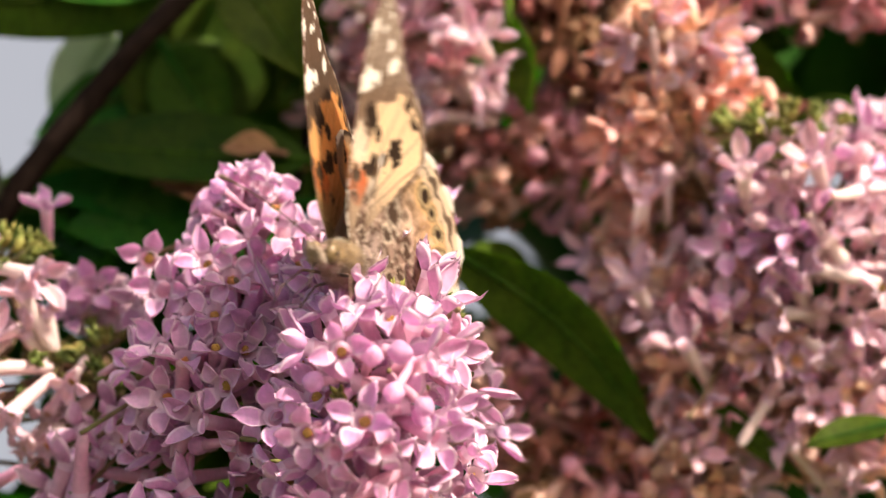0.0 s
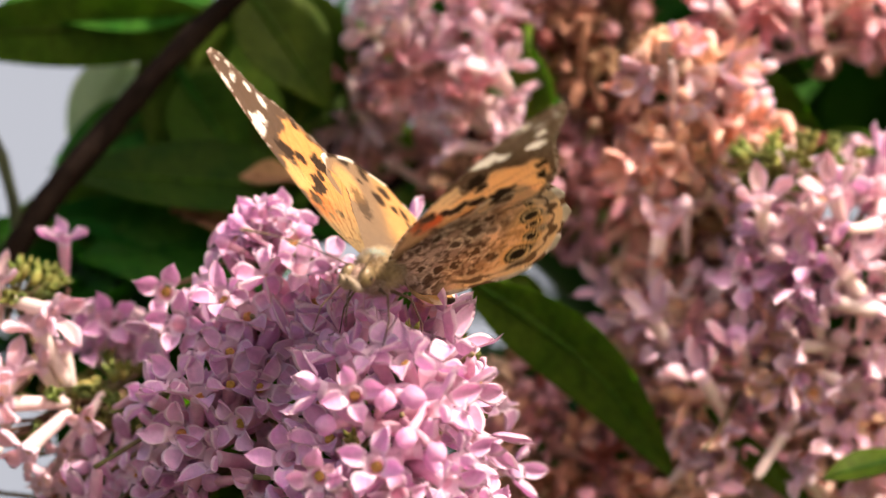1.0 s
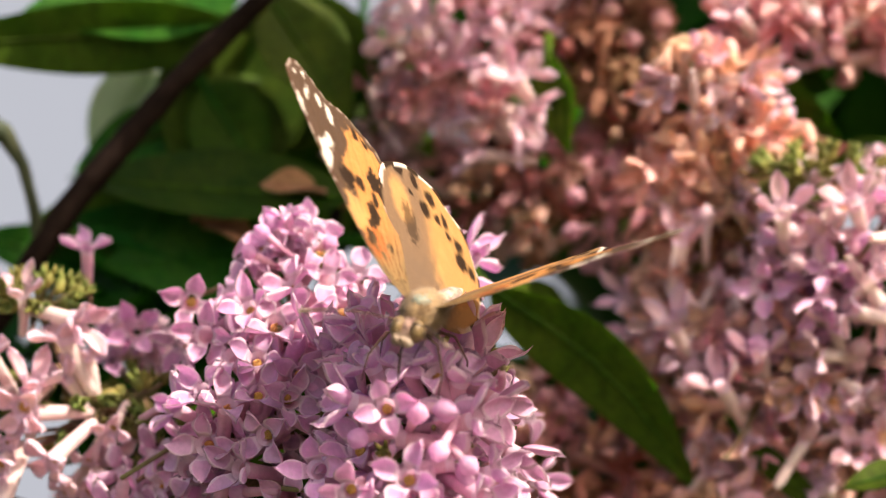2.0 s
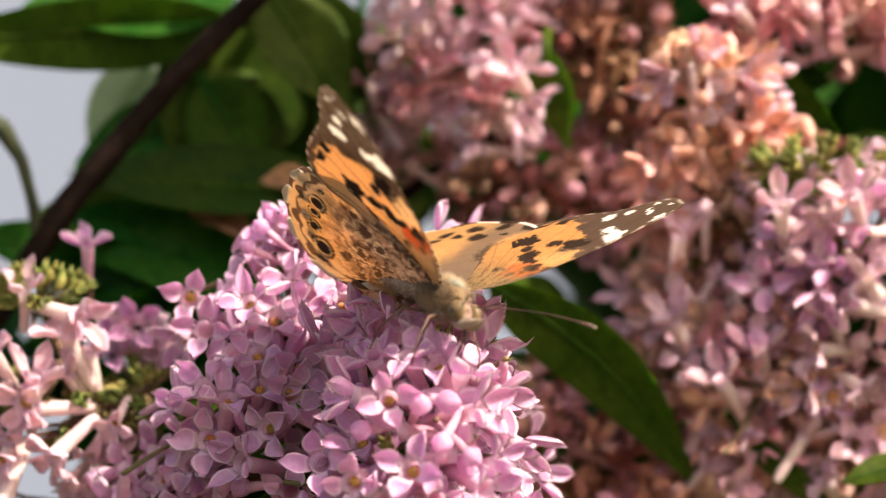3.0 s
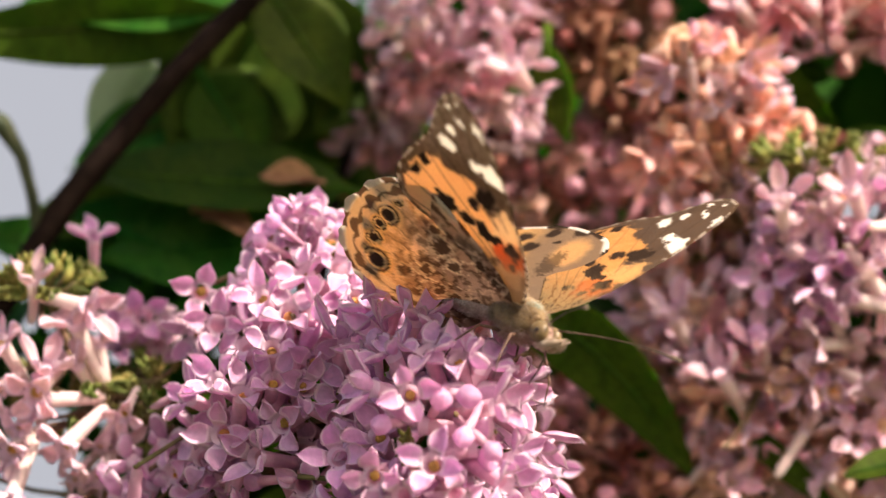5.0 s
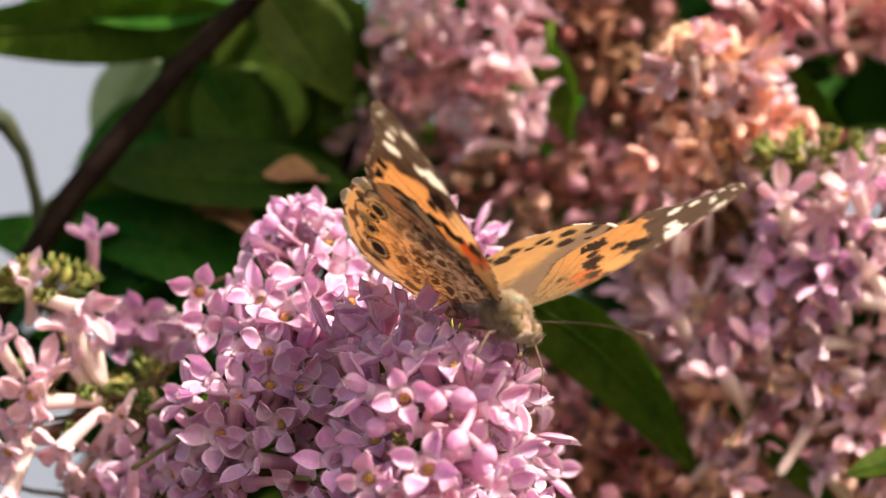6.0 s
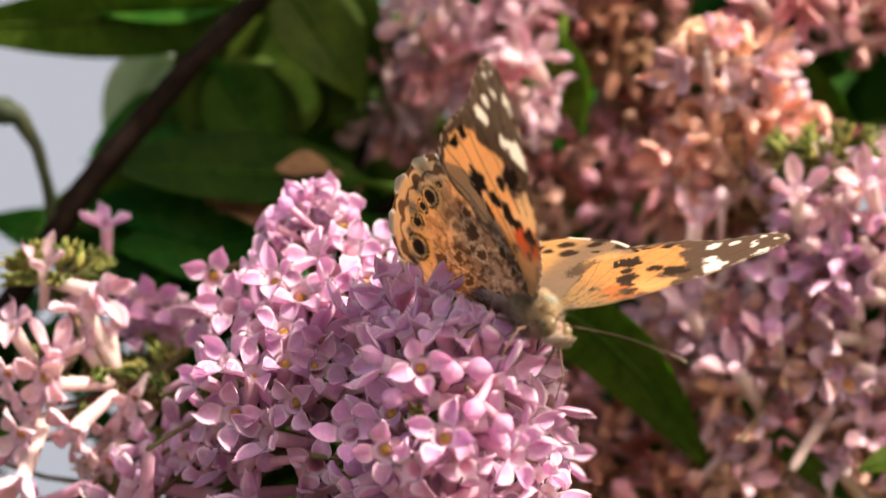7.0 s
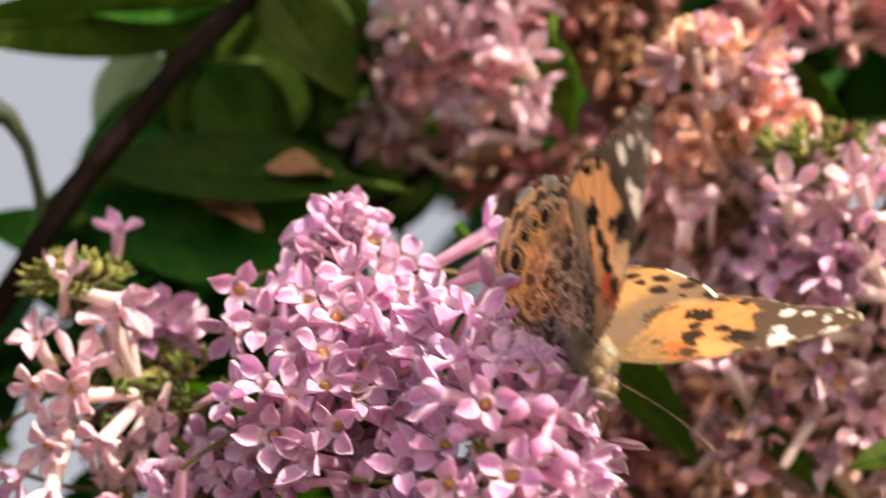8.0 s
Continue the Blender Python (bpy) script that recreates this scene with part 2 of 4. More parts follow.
def floret_mesh(seed, lift, curl, cup, tube_len, mats, size=1.0):
    rnd = random.Random(seed)
    bm = bmesh.new()
    for i in range(4):
        lobe(bm, math.pi / 2 * i + rnd.uniform(-0.1, 0.1), rnd.uniform(2.5, 3.3) * size, rnd.uniform(1.02, 1.2) * size,
             lift + rnd.uniform(-0.9, 1.1), curl + rnd.uniform(-0.7, 1.3), cup + rnd.uniform(0.05, 0.75), (0, 2), rnd.uniform(-0.6, 0.6) * size, rnd.uniform(-0.8, 0.8) * size)
    bend = rnd.uniform(-1.2, 1.2)
    rows = []
    for s, r in ((0, MOUTH), (0.05, 1.08), (0.13, 1.0), (0.35, 0.92), (0.65, 0.82), (0.9, 0.78), (1.0, 0.5)):
        rows.append([(bend * s * s + r * math.cos(a), 0.3 * bend * s * s + r * math.sin(a), -tube_len * s) for a in (math.pi / 8 * j for j in range(16))])
    rings(bm, rows[:1:-1], False, 1)
    rings(bm, rows[2::-1], False, 2)
    bmesh.ops.remove_doubles(bm, verts=bm.verts, dist=0.004)
    me = bpy.data.meshes.new("floret")
    bm.to_mesh(me)
    bm.free()
    for x in mats:
        me.materials.append(x)
    me.polygons.foreach_set("use_smooth", [True] * len(me.polygons))
    return me


def bud_mesh(seed, long, fat, tube_len, mats):
    rnd = random.Random(seed)
    bm = bmesh.new()
    rows = []
    for i in range(9):
        s = i / 8
        r = fat * (math.sin(math.pi * min(1, s * 0.96 + 0.06)) ** 0.7)
        z = long * (s - 0.5)
        rows.append([(r * math.cos(a) * (1 + 0.07 * math.cos(4 * a)), r * math.sin(a) * (1 + 0.07 * math.cos(4 * a)), z)
                     for a in (math.tau * j / 12 for j in range(12))])
    rings(bm, rows, True, 0)
    path = [(0.5 * s * s, 0, -long * 0.4 - tube_len * s) for s in (0, 0.3, 0.6, 1)]
    tube(bm, path, [0.75, 0.68, 0.6, 0.45], 8, 1)
    me = bpy.data.meshes.new("bud")
    bm.to_mesh(me)
    bm.free()
    for x in mats:
        me.materials.append(x)
    me.polygons.foreach_set("use_smooth", [True] * len(me.polygons))
    return me


def throat_mesh():
    bm = bmesh.new()
    blob(bm, (0, 0, -1.0), (0.66, 0.66, 0.5), 0.15, 10, 6)
    for i in range(2):
        a = 0.6 + math.pi * i
        blob(bm, (0.25 * math.cos(a), 0.25 * math.sin(a), -0.42), (0.30, 0.17, 0.14), 0.2, 6, 4)
    me = bpy.data.meshes.new("throat")
    bm.to_mesh(me)
    bm.free()
    me.materials.append(POLLEN)
    me.polygons.foreach_set("use_smooth", [True] * len(me.polygons))
    return me


def calyx_mesh():
    bm = bmesh.new()
    tube(bm, [(0, 0, -1.6), (0, 0, -0.6), (0, 0, 0.3)], [0.3, 0.7, 0.62], 8)
    for i in range(4):
        a = math.pi / 2 * i
        c, s = math.cos(a), math.sin(a)
        tube(bm, [(0.5 * c, 0.5 * s, 0.2), (0.72 * c, 0.72 * s, 0.7), (0.8 * c, 0.8 * s, 1.3)], [0.34, 0.22, 0.03], 5)
    me = bpy.data.meshes.new("calyx")
    bm.to_mesh(me)
    bm.free()
    me.materials.append(GREEN)
    me.polygons.foreach_set("use_smooth", [True] * len(me.polygons))
    return me


THROAT, CALYX = throat_mesh(), calyx_mesh()


def family(petal, tubes, seed, rim=None):
    """Meshes of one hue: open, reflexed, half open, and buds."""
    return {
        "open": [floret_mesh(seed + i, 1.1 + 0.7 * (i % 3), 0.4 + 0.9 * (i % 2), 0.6, 8.0, (petal, tubes, rim or petal)) for i in range(8)],
        "reflexed": [floret_mesh(seed + 20 + i, 0.4, 2.0 + 0.6 * i, 0.35, 8.5, (petal, tubes, rim or petal)) for i in range(3)],
        "half": [floret_mesh(seed + 40 + i, 2.6, 0.2, 0.8, 8.5, (petal, tubes, rim or petal), 0.9) for i in range(3)],
        "bud": [bud_mesh(seed + 60 + i, 3.2 + 0.4 * i, 1.4, 6.5, (petal, tubes)) for i in range(2)],
    }


FRESH = family(PETAL, TUBE, 100, RIM)
LIGHT = family(PALE_SUNLIT_PETAL, PALE_SUNLIT_TUBE, 200, RIM)
PINK = family(FADED, FADED, 300)
RUST = family(PEACH, PEACH, 400)
DRY = family(BROWN, BROWN, 500)


# room for the butterfly's body along its way
KEEP_OUT = [(Vector((x, y, z)) + Vector((math.cos(radians(a)) * f, math.sin(radians(a)) * f, 0.8)), 4.3)
            for x, y, z, a in ((-2.6, -29, -3.5, -97), (-2, -29.5, -5.5, -107), (6.5, -28, -7, -46), (7.2, -30.5, -9.2, -58)) for f in (-10, -6, -2, 2, 6)]


class Panicle:
    def __init__(self, name, base, label, group, seed):
        self.base = Vector(base)
        self.ob = thing(name, base, label, "flower cluster", group)
        self.rnd = random.Random(seed)
        self.heads, self.roots = [], []

    def floret(self, at, way, fam, kind, throat=True, size=1.0, spin=None):
        at, way = Vector(at), Vector(way).normalized()
        me = self.rnd.choice(fam[kind])
        m = Matrix.Translation(at - self.base) @ turned(way, self.rnd.uniform(0, 6.3) if spin is None else spin) @ Matrix.Scale(size, 4)
        ob = hang("bud" if kind == "bud" else "floret", me, self.ob, "", m)
        if throat and kind in ("open", "reflexed") and self.rnd.random() < throat:
            hang("throat", THROAT, ob, "")
        self.heads.append(at)
        self.roots.append(at - way * 8.5 * size)
        return ob

    def clear(self, p):
        return all((p - k).length > d for k, d in KEEP_OUT)

    def fill(self, bodies, count, gap, fams, kinds, up=0.2, loose=0.45, back=-0.4, throat=0.5, size=1.0, tries=9000):
        """Florets over the skin of the bodies (centre, radii), no two nearer than gap."""
        r = self.rnd
        made = 0
        share = [e[0] * e[2] for c, e in bodies]
        for _ in range(tries):
            if made >= count:
                break
            c, e = r.choices(bodies, share)[0]
            d = Vector((r.gauss(0, 1), r.gauss(0, 1), r.gauss(0, 1))).normalized()
            if d.y > -back:
                continue
            f = r.uniform(0.80, 1.08)
            p = Vector((c[0] + d.x * e[0] * f, c[1] + d.y * e[1] * f, c[2] + d.z * e[2] * f))
            if any(sum(((p[i] - c2[i]) / e2[i]) ** 2 for i in range(3)) < 0.66 for c2, e2 in bodies):
                continue
            if any((p - h).length < gap for h in self.heads) or not self.clear(p):
                continue
            n = Vector((d.x / e[0], d.y / e[1], d.z / e[2])).normalized()
            way = n + Vector((r.gauss(0, loose), r.gauss(0, loose), r.gauss(0, loose) + up))
            self.floret(p, way, r.choice(fams), r.choice(kinds), throat, size * r.uniform(0.88, 1.12))
            made += 1

    def stalks(self, axis, foot, thick=0.9):
        """The rachis along axis down to its foot, and a pedicel to each floret."""
        bm = bmesh.new()
        pts = [Vector(p) - self.base for p in axis]
        path = pts + [Vector(foot) - self.base]
        tube(bm, path, [thick * (0.45 + 0.65 * i / (len(path) - 1)) for i in range(len(path))], 8)
        part("stem", bm, STEM, self.ob, "thin brownish green stalk")
        bm = bmesh.new()
        for q in self.roots:
            q = q - self.base
            a = min(pts, key=lambda p: (p - q).length)
            mid = a.lerp(q, 0.6) + Vector((0, 0, -0.8))
            tube(bm, [a, mid, q], [0.5, 0.34, 0.36], 5)
        tagged(part("pedicel", bm, STEM, self.ob, "many thin brownish green flower stalks"), kind="stuff")

    def calyces(self, bodies, count):
        r = self.rnd
        for _ in range(count):
            c, e = r.choice(bodies)
            d = Vector((r.gauss(0, 1), r.gauss(0, 1) - 0.4, r.gauss(0, 1))).normalized()
            p = Vector((c[0] + d.x * e[0], c[1] + d.y * e[1], c[2] + d.z * e[2]))
            hang("calyx", CALYX, self.ob, "", Matrix.Translation(p - self.base) @ turned(d + Vector((0, 0, 0.4)), r.uniform(0, 6)) @ Matrix.Scale(r.uniform(0.9, 1.5), 4))
            self.roots.append(p - d * 1.5)


def skin_depth(bodies, a, b, miss=0.0):
    """Depth and normal where the bearing (a, b) first meets one of the bodies."""
    o, w = Vector((0, -500, 0)), (spot(a, b, 0) - Vector((0, -500, 0))).normalized()
    best = None
    for c, e in bodies:
        p = Vector([(o[i] - c[i]) / e[i] for i in range(3)])
        q = Vector([w[i] / e[i] for i in range(3)])
        A, B, C = q.dot(q), p.dot(q), p.dot(p) - 1
        h = B * B - A * C
        if h < 0:
            continue
        t = (-B - math.sqrt(h)) / A
        if best is None or t < best[0]:
            x = o + w * t
            best = (t, x, Vector([(x[i] - c[i]) / e[i] ** 2 for i in range(3)]).normalized())
    return (best[1], best[2]) if best else (spot(a, b, miss), Vector((0, -1, 0.2)))


# ---- ground and the woody limbs of the shrub ----
bm = bmesh.new()
span = [-2000, -600, -150, -40, -10, -3, -1, 0, 1, 3, 10, 40, 150, 600, 2000]
gv = [[bm.verts.new((x, y, 0.02 * noise.noise(Vector((x * 0.7, y * 0.7, 0))) if abs(x) + abs(y) < 60 else 0)) for x in span] for y in span]
for j in range(len(span) - 1):
    for i in range(len(span) - 1):
        bm.faces.new((gv[j][i], gv[j][i + 1], gv[j + 1][i + 1], gv[j + 1][i]))
tagged(part("ground", bm, SOIL, None), "bare brown garden soil with thin grass", "ground", "", "structure")

bm = bmesh.new()
bv = [bm.verts.new(p) for p in ((-90, 160, -1), (90, 160, -1), (90, 160, 60), (-90, 160, 60))]
bm.faces.new(bv)
tagged(part("backdrop", bm, HAZE, None), "pale hazy summer sky far behind the shrub", "sky", "", "structure")

shrub = thing("lilac_shrub", (-10, 90, -60), "bare branches of a lilac shrub, deep shade in their dark colour", "shrub")


def limb(name, path, radii, mat=SHADED_BARK, label=""):
    bm = bmesh.new()
    path = [Vector(p) for p in path]
    fine, rr = [], []
    for i in range(len(path) - 1):
        for s in range(6):
            f = s / 6
            p = path[i].lerp(path[i + 1], f)
            fine.append(p + Vector((noise.noise(p * 0.06), noise.noise(p * 0.06 + Vector((9, 0, 0))), 0)) * radii[i] * 0.9 - Vector((-10, 90, -60)))
            k = radii[i] + (radii[i + 1] - radii[i]) * f
            rr.append(k * (1 + 0.16 * noise.noise(p * 0.21)))
    fine.append(path[-1] - Vector((-10, 90, -60)))
    rr.append(radii[-1])
    tube(bm, fine, rr, 10)
    return part(name, bm, mat, shrub, label)


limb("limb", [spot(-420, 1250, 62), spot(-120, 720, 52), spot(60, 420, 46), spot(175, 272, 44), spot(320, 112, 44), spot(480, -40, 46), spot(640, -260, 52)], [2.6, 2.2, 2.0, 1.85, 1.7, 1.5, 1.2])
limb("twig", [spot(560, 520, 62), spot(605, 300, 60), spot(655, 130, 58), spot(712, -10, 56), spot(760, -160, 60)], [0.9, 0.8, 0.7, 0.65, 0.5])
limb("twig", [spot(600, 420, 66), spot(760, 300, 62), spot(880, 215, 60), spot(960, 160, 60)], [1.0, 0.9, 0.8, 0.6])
limb("shoot", [spot(62, 420, 46), spot(58, 350, 44), spot(40, 270, 43), spot(8, 212, 42), spot(-20, 205, 42)], [0.9, 0.85, 0.9, 1.5, 2.1], SHOOT, "green young shoot with a swollen tip")
limb("trunk", [(-10, 90, -60), (-20, 130, -180), (-30, 150, -500), (-20, 90, -1290)], [4.0, 8.0, 13.0, 20.0])
limb("limb", [(-10, 90, -60), (60, 85, -30), (130, 95, 40), (170, 110, 160)], [3.2, 2.6, 2.2, 1.4])
limb("limb", [(-10, 90, -60), (-70, 80, -60), spot(-420, 1250, 62)], [3.2, 2.6, 2.4])
limb("limb", [(60, 85, -30), (30, 80, 30), (20, 85, 110)], [2.4, 2.0, 1.2])


# ---- leaves ----
def leaf(base, tip, width, normal, label="glossy green lilac leaf", droop=0.0, fold=0.22, mat=LEAF, twist=0.0, seed=0, wave=0.3, name="leaf", bow=0.0):
    base, tip = Vector(base), Vector(tip)
    x = tip - base
    length = x.length
    x.normalize()
    z = Vector(normal)
    z = (z - x * z.dot(x)).normalized()
    y = z.cross(x)
    ob = new(name)
    ob.empty_display_size = 0.005
    ob.matrix_basis = SHRUB @ MM @ Matrix.Translation(base) @ Matrix((x, y, z)).transposed().to_4x4()
    tagged(ob, label, "leaf", "leaves of the shrub")
    n, k = 22, 10
    rows = []
    for i in range(n + 1):
        s = i / n
        w = width * 0.5 * (math.sin(math.pi * s ** 0.78) ** 0.85) * (1 - 0.15 * s) + 0.05
        mid = -droop * length * s * s
        tw = twist * s
        line = []
        for j in range(k + 1):
            c = (j - k / 2) / (k / 2)
            yy = c * w
            zz = fold * abs(yy) - 0.012 * yy * yy * 0.5 + wave * abs(c) * math.sin(7 * s + 2 * (c > 0) + seed) + 0.18 * abs(math.sin(15 * s - 1.6 * abs(c) * 3)) * (1 - abs(c)) * 0.6
            line.append(Vector((length * s, bow * length * math.sin(math.pi * s) + yy * math.cos(tw) - zz * math.sin(tw), mid + zz * math.cos(tw) + yy * math.sin(tw))))
        rows.append(line)
    bm = bmesh.new()
    for sign, off in ((1, 0.0), (-1, -0.22)):
        v = [[bm.verts.new(p + Vector((0, 0, off))) for p in line] for line in rows]
        for a, b in zip(v, v[1:]):
            for j in range(k):
                q = (a[j], b[j], b[j + 1], a[j + 1])
                bm.faces.new(q if sign > 0 else q[::-1])
    part("blade", bm, mat, ob)
    bm = bmesh.new()
    pts = [(length * s, bow * length * math.sin(math.pi * s), -droop * length * s * s + 0.05) for s in (0, 0.2, 0.4, 0.6, 0.8, 0.97)]
    tube(bm, [(-min(9, length * 0.2), 0, -1.5)] + pts, [0.75, 0.7, 0.6, 0.5, 0.4, 0.3, 0.12], 6)
    part("midrib", bm, mat, ob)
    return ob


leaf(spot(868, 488, 27), spot(1228, 838, 37), 12.0, (-0.56, -0.82, 0.02), droop=0.0, bow=0.08, seed=1, label="dark green glossy lilac leaf hanging behind the blossom")
leaf(spot(1318, 752, 33), spot(1478, 905, 31), 4.4, (-0.5, -0.86, 0.0), droop=0.12, seed=2, label="narrow dark green leaf edge among faded blossom")
leaf(spot(1650, 800, 25), spot(1492, 838, 22), 7, (0, -0.5, 0.8), seed=3, label="bright green leaf tip")
leaf(spot(620, 330, 46), spot(120, 300, 50), 16, (0.15, -0.7, 0.75), droop=-0.02, seed=4, label="large green leaf with a pale midrib")
leaf(spot(285, 335, 58), spot(30, 398, 55), 10, (0.1, -0.9, 0.1), seed=34)
leaf(spot(560, 400, 56), spot(95, 372, 50), 13, (0.1, -0.85, 0.55), seed=25)
leaf(spot(590, 400, 52), spot(180, 450, 48), 22, (0.1, -0.85, 0.5), seed=5)
leaf(spot(420, 30, 54), spot(-150, 62, 46), 12, (0.0, -0.85, -0.3), droop=0.02, seed=6, label="broad green leaf with a sunlit lower edge")
leaf(spot(160, 445, 58), spot(-60, 395, 52), 8, (0.1, -0.9, 0.2), seed=30)
leaf(spot(330, 195, 60), spot(130, 285, 56), 11, (0.1, -0.85, 0.4), seed=31)
leaf(spot(430, -40, 58), spot(30, 10, 52), 18, (0.1, -0.75, 0.6), seed=7)
leaf(spot(460, 30, 62), spot(330, 330, 58), 24, (0.3, -0.9, 0.3), seed=8)
leaf(spot(560, -40, 60), spot(520, 250, 62), 26, (-0.3, -0.9, 0.25), seed=9)
leaf(spot(640, 10, 70), spot(600, 300, 66), 22, (0.2, -0.9, 0.3), seed=10)
leaf(spot(420, 180, 70), spot(610, 420, 66), 22, (0.1, -0.8, 0.5), seed=11)
leaf(spot(300, 420, 62), spot(120, 560, 58), 20, (0.1, -0.7, 0.6), seed=12)
leaf(spot(380, 470, 66), spot(260, 620, 60), 22, (0, -0.9, 0.4), seed=13)
leaf(spot(540, 130, 75), spot(650, 60, 70), 16, (0, -0.9, 0.4), seed=14)
# two leaves whose backlight from the sky is in their colour
leaf(spot(268, 92, 66), spot(160, 262, 62), 11, (-0.3, -0.9, 0.1), seed=15, mat=SKYLIT_LEAF, label="thin leaf with the skylight through it put into its pale colour")
leaf(spot(322, 150, 70), spot(262, 318, 64), 9, (0.4, -0.85, 0.1), seed=16, mat=SKYLIT_LEAF, label="thin leaf with the skylight through it put into its pale colour")
leaf(spot(770, 330, 78), spot(610, 240, 72), 18, (0, -0.9, 0.3), seed=26)
leaf(spot(700, 420, 80), spot(640, 180, 74), 18, (0.2, -0.9, 0.2), seed=27)
for i, (a, b, a2, b2, d, w, nx, nz) in enumerate((
        (470, -30, 620, 190, 54, 15, .5, .1), (360, 130, 470, 300, 56, 13, -.4, .4), (520, 90, 400, 260, 66, 17, .2, .5), (250, 470, 150, 400, 54, 9, .2, .7),
        (430, 330, 300, 470, 60, 14, .3, .6), (480, 430, 380, 540, 58, 12, 0, .6), (640, 130, 560, 230, 56, 8, .5, .3), (330, 40, 470, 120, 64, 16, .1, .5),
        (250, 60, 120, 10, 56, 10, 0, .5), (120, 470, 30, 400, 60, 9, .2, .5))):
    leaf(spot(a, b, d), spot(a2, b2, d - 3), w, (nx, -0.8, nz), seed=40 + i)
leaf(spot(968, 75, 45), spot(1004, 250, 45), 6.5, (-0.4, -0.8, -0.4), seed=17)
leaf(spot(1300, 140, 49), spot(1490, 225, 45), 13, (-0.5, -0.8, -0.3), seed=18)
leaf(spot(1290, 70, 54), spot(1470, 135, 50), 11, (0.3, -0.8, -0.45), seed=19)
leaf(spot(1010, 560, 60), spot(880, 500, 52), 12, (0, -0.8, 0.5), seed=20)
leaf(spot(1480, 300, 46), spot(1600, 230, 44), 9, (0, -0.8, 0.5), seed=21)
# added leaf out of view; it keeps the sun off the small blossom
leaf((5, -3, 51), (-21, 8, 49), 13, (0.2, -0.3, 0.93), seed=33, label="unseen leaf added overhead to shade the small blossom")
leaf(spot(590, 322, 48), spot(462, 302, 44), 6.0, (0, -0.6, 0.8), fold=0.5, mat=DEAD, seed=22, label="curled dry brown leaf", wave=0.8)
leaf(spot(360, 360, 48), spot(455, 410, 42), 6, (0, -0.7, 0.6), fold=0.5, mat=DEAD, seed=23, label="curled dry brown leaf", wave=0.8)


def foliage(name, label, seed, count, box, size, clear_of=None):
    """Leaves too many to count, deep in the shrub and, as added shade, unseen above it."""
    r = random.Random(seed)
    bm = bmesh.new()
    for _ in range(count):
        p = Vector([r.uniform(*b) for b in box])
        if clear_of and clear_of(p):
            continue
        L = r.uniform(*size)
        W = L * r.uniform(0.5, 0.7)
        m = Matrix.Translation(p) @ Euler((r.uniform(-0.9, 0.9), r.uniform(-0.9, 0.9), r.uniform(0, 6.3))).to_matrix().to_4x4()
        rows = []
        for i in range(7):
            s = i / 6
            w = W * 0.5 * math.sin(math.pi * min(0.99, s ** 0.8 + 0.01)) ** 0.85
            z = -0.18 * L * s * s
            rows.append([bm.verts.new(m @ Vector((L * (s - 0.5), y, z + 0.25 * abs(y)))) for y in (-w, -w * 0.5, 0, w * 0.5, w)])
        for a, b in zip(rows, rows[1:]):
            for j in range(4):
                bm.faces.new((a[j], b[j], b[j + 1], a[j + 1]))
    ob = part(name, bm, LEAF, None)
    ob.matrix_basis = SHRUB @ MM
    return tagged(ob, label, "foliage", "", "stuff")


foliage("foliage", "dense dark green leaves deep in the shrub", 5, 900, ((5, 330), (85, 260), (-170, 130)), (34, 58))
foliage("foliage", "dark green leaves under the blossom", 6, 420, ((-150, 120), (40, 200), (-220, -75)), (34, 58))
foliage("foliage", "dark green leaves under and behind the blossom", 7, 260, ((-95, 0), (48, 80), (-75, -8)), (20, 34), lambda p: math.hypot(p.x + 57, p.z + 31) < 19 or p.x < -30 and p.z > -19)
foliage("foliage", "small dark leaves behind the pale blossom", 8, 250, ((-80, -34), (46, 66), (-46, -3)), (9, 14), lambda p: math.hypot(p.x + 58, p.z + 32) < 9 or p.x < -56 and p.z > -9)


# added leaves above the view, only there to block sun from the left leaves
foliage("foliage", "unseen leaves added overhead to shade the leaves on the left", 9, 8, ((-15, 30), (5, 42), (54, 88)), (24, 40))


# more added leaves out of view, set in the sun's path as shade casters
foliage("foliage", "unseen leaves added overhead to dapple the light", 15, 7, ((40, 66), (-22, -8), (52, 62)), (20, 28))
foliage("foliage", "unseen leaves added overhead to shade the faded blossom", 17, 8, ((30, 108), (32, 52), (60, 78)), (20, 30))
foliage("foliage", "unseen leaves added overhead to shade the withered blossom", 19, 3, ((39, 53), (40, 51), (63, 69)), (22, 28))
foliage("foliage", "unseen leaves added overhead to shade the leaf behind the blossom", 18, 11, ((50, 72), (-6, 14), (50, 62)), (15, 23))


# ---- the main blossom ----
MAIN = [((-2, -12, -28), (13.4, 27, 21)), ((-20, 6, -28), (17, 17, 25)), ((-17, 9, -6), (12, 10, 8)), ((-3, -4, -13), (12, 13, 10)), ((-38, 10, -34), (10, 10, 9)), ((-12, 2, -48), (24, 20, 20)), ((-29, -3, -52), (16, 17, 17))]
main = Panicle("lilac_panicle", (-6, 20, -62), "fresh pinkish lilac blossom cluster in full sun under the butterfly", "lilac blossom clusters", 11)


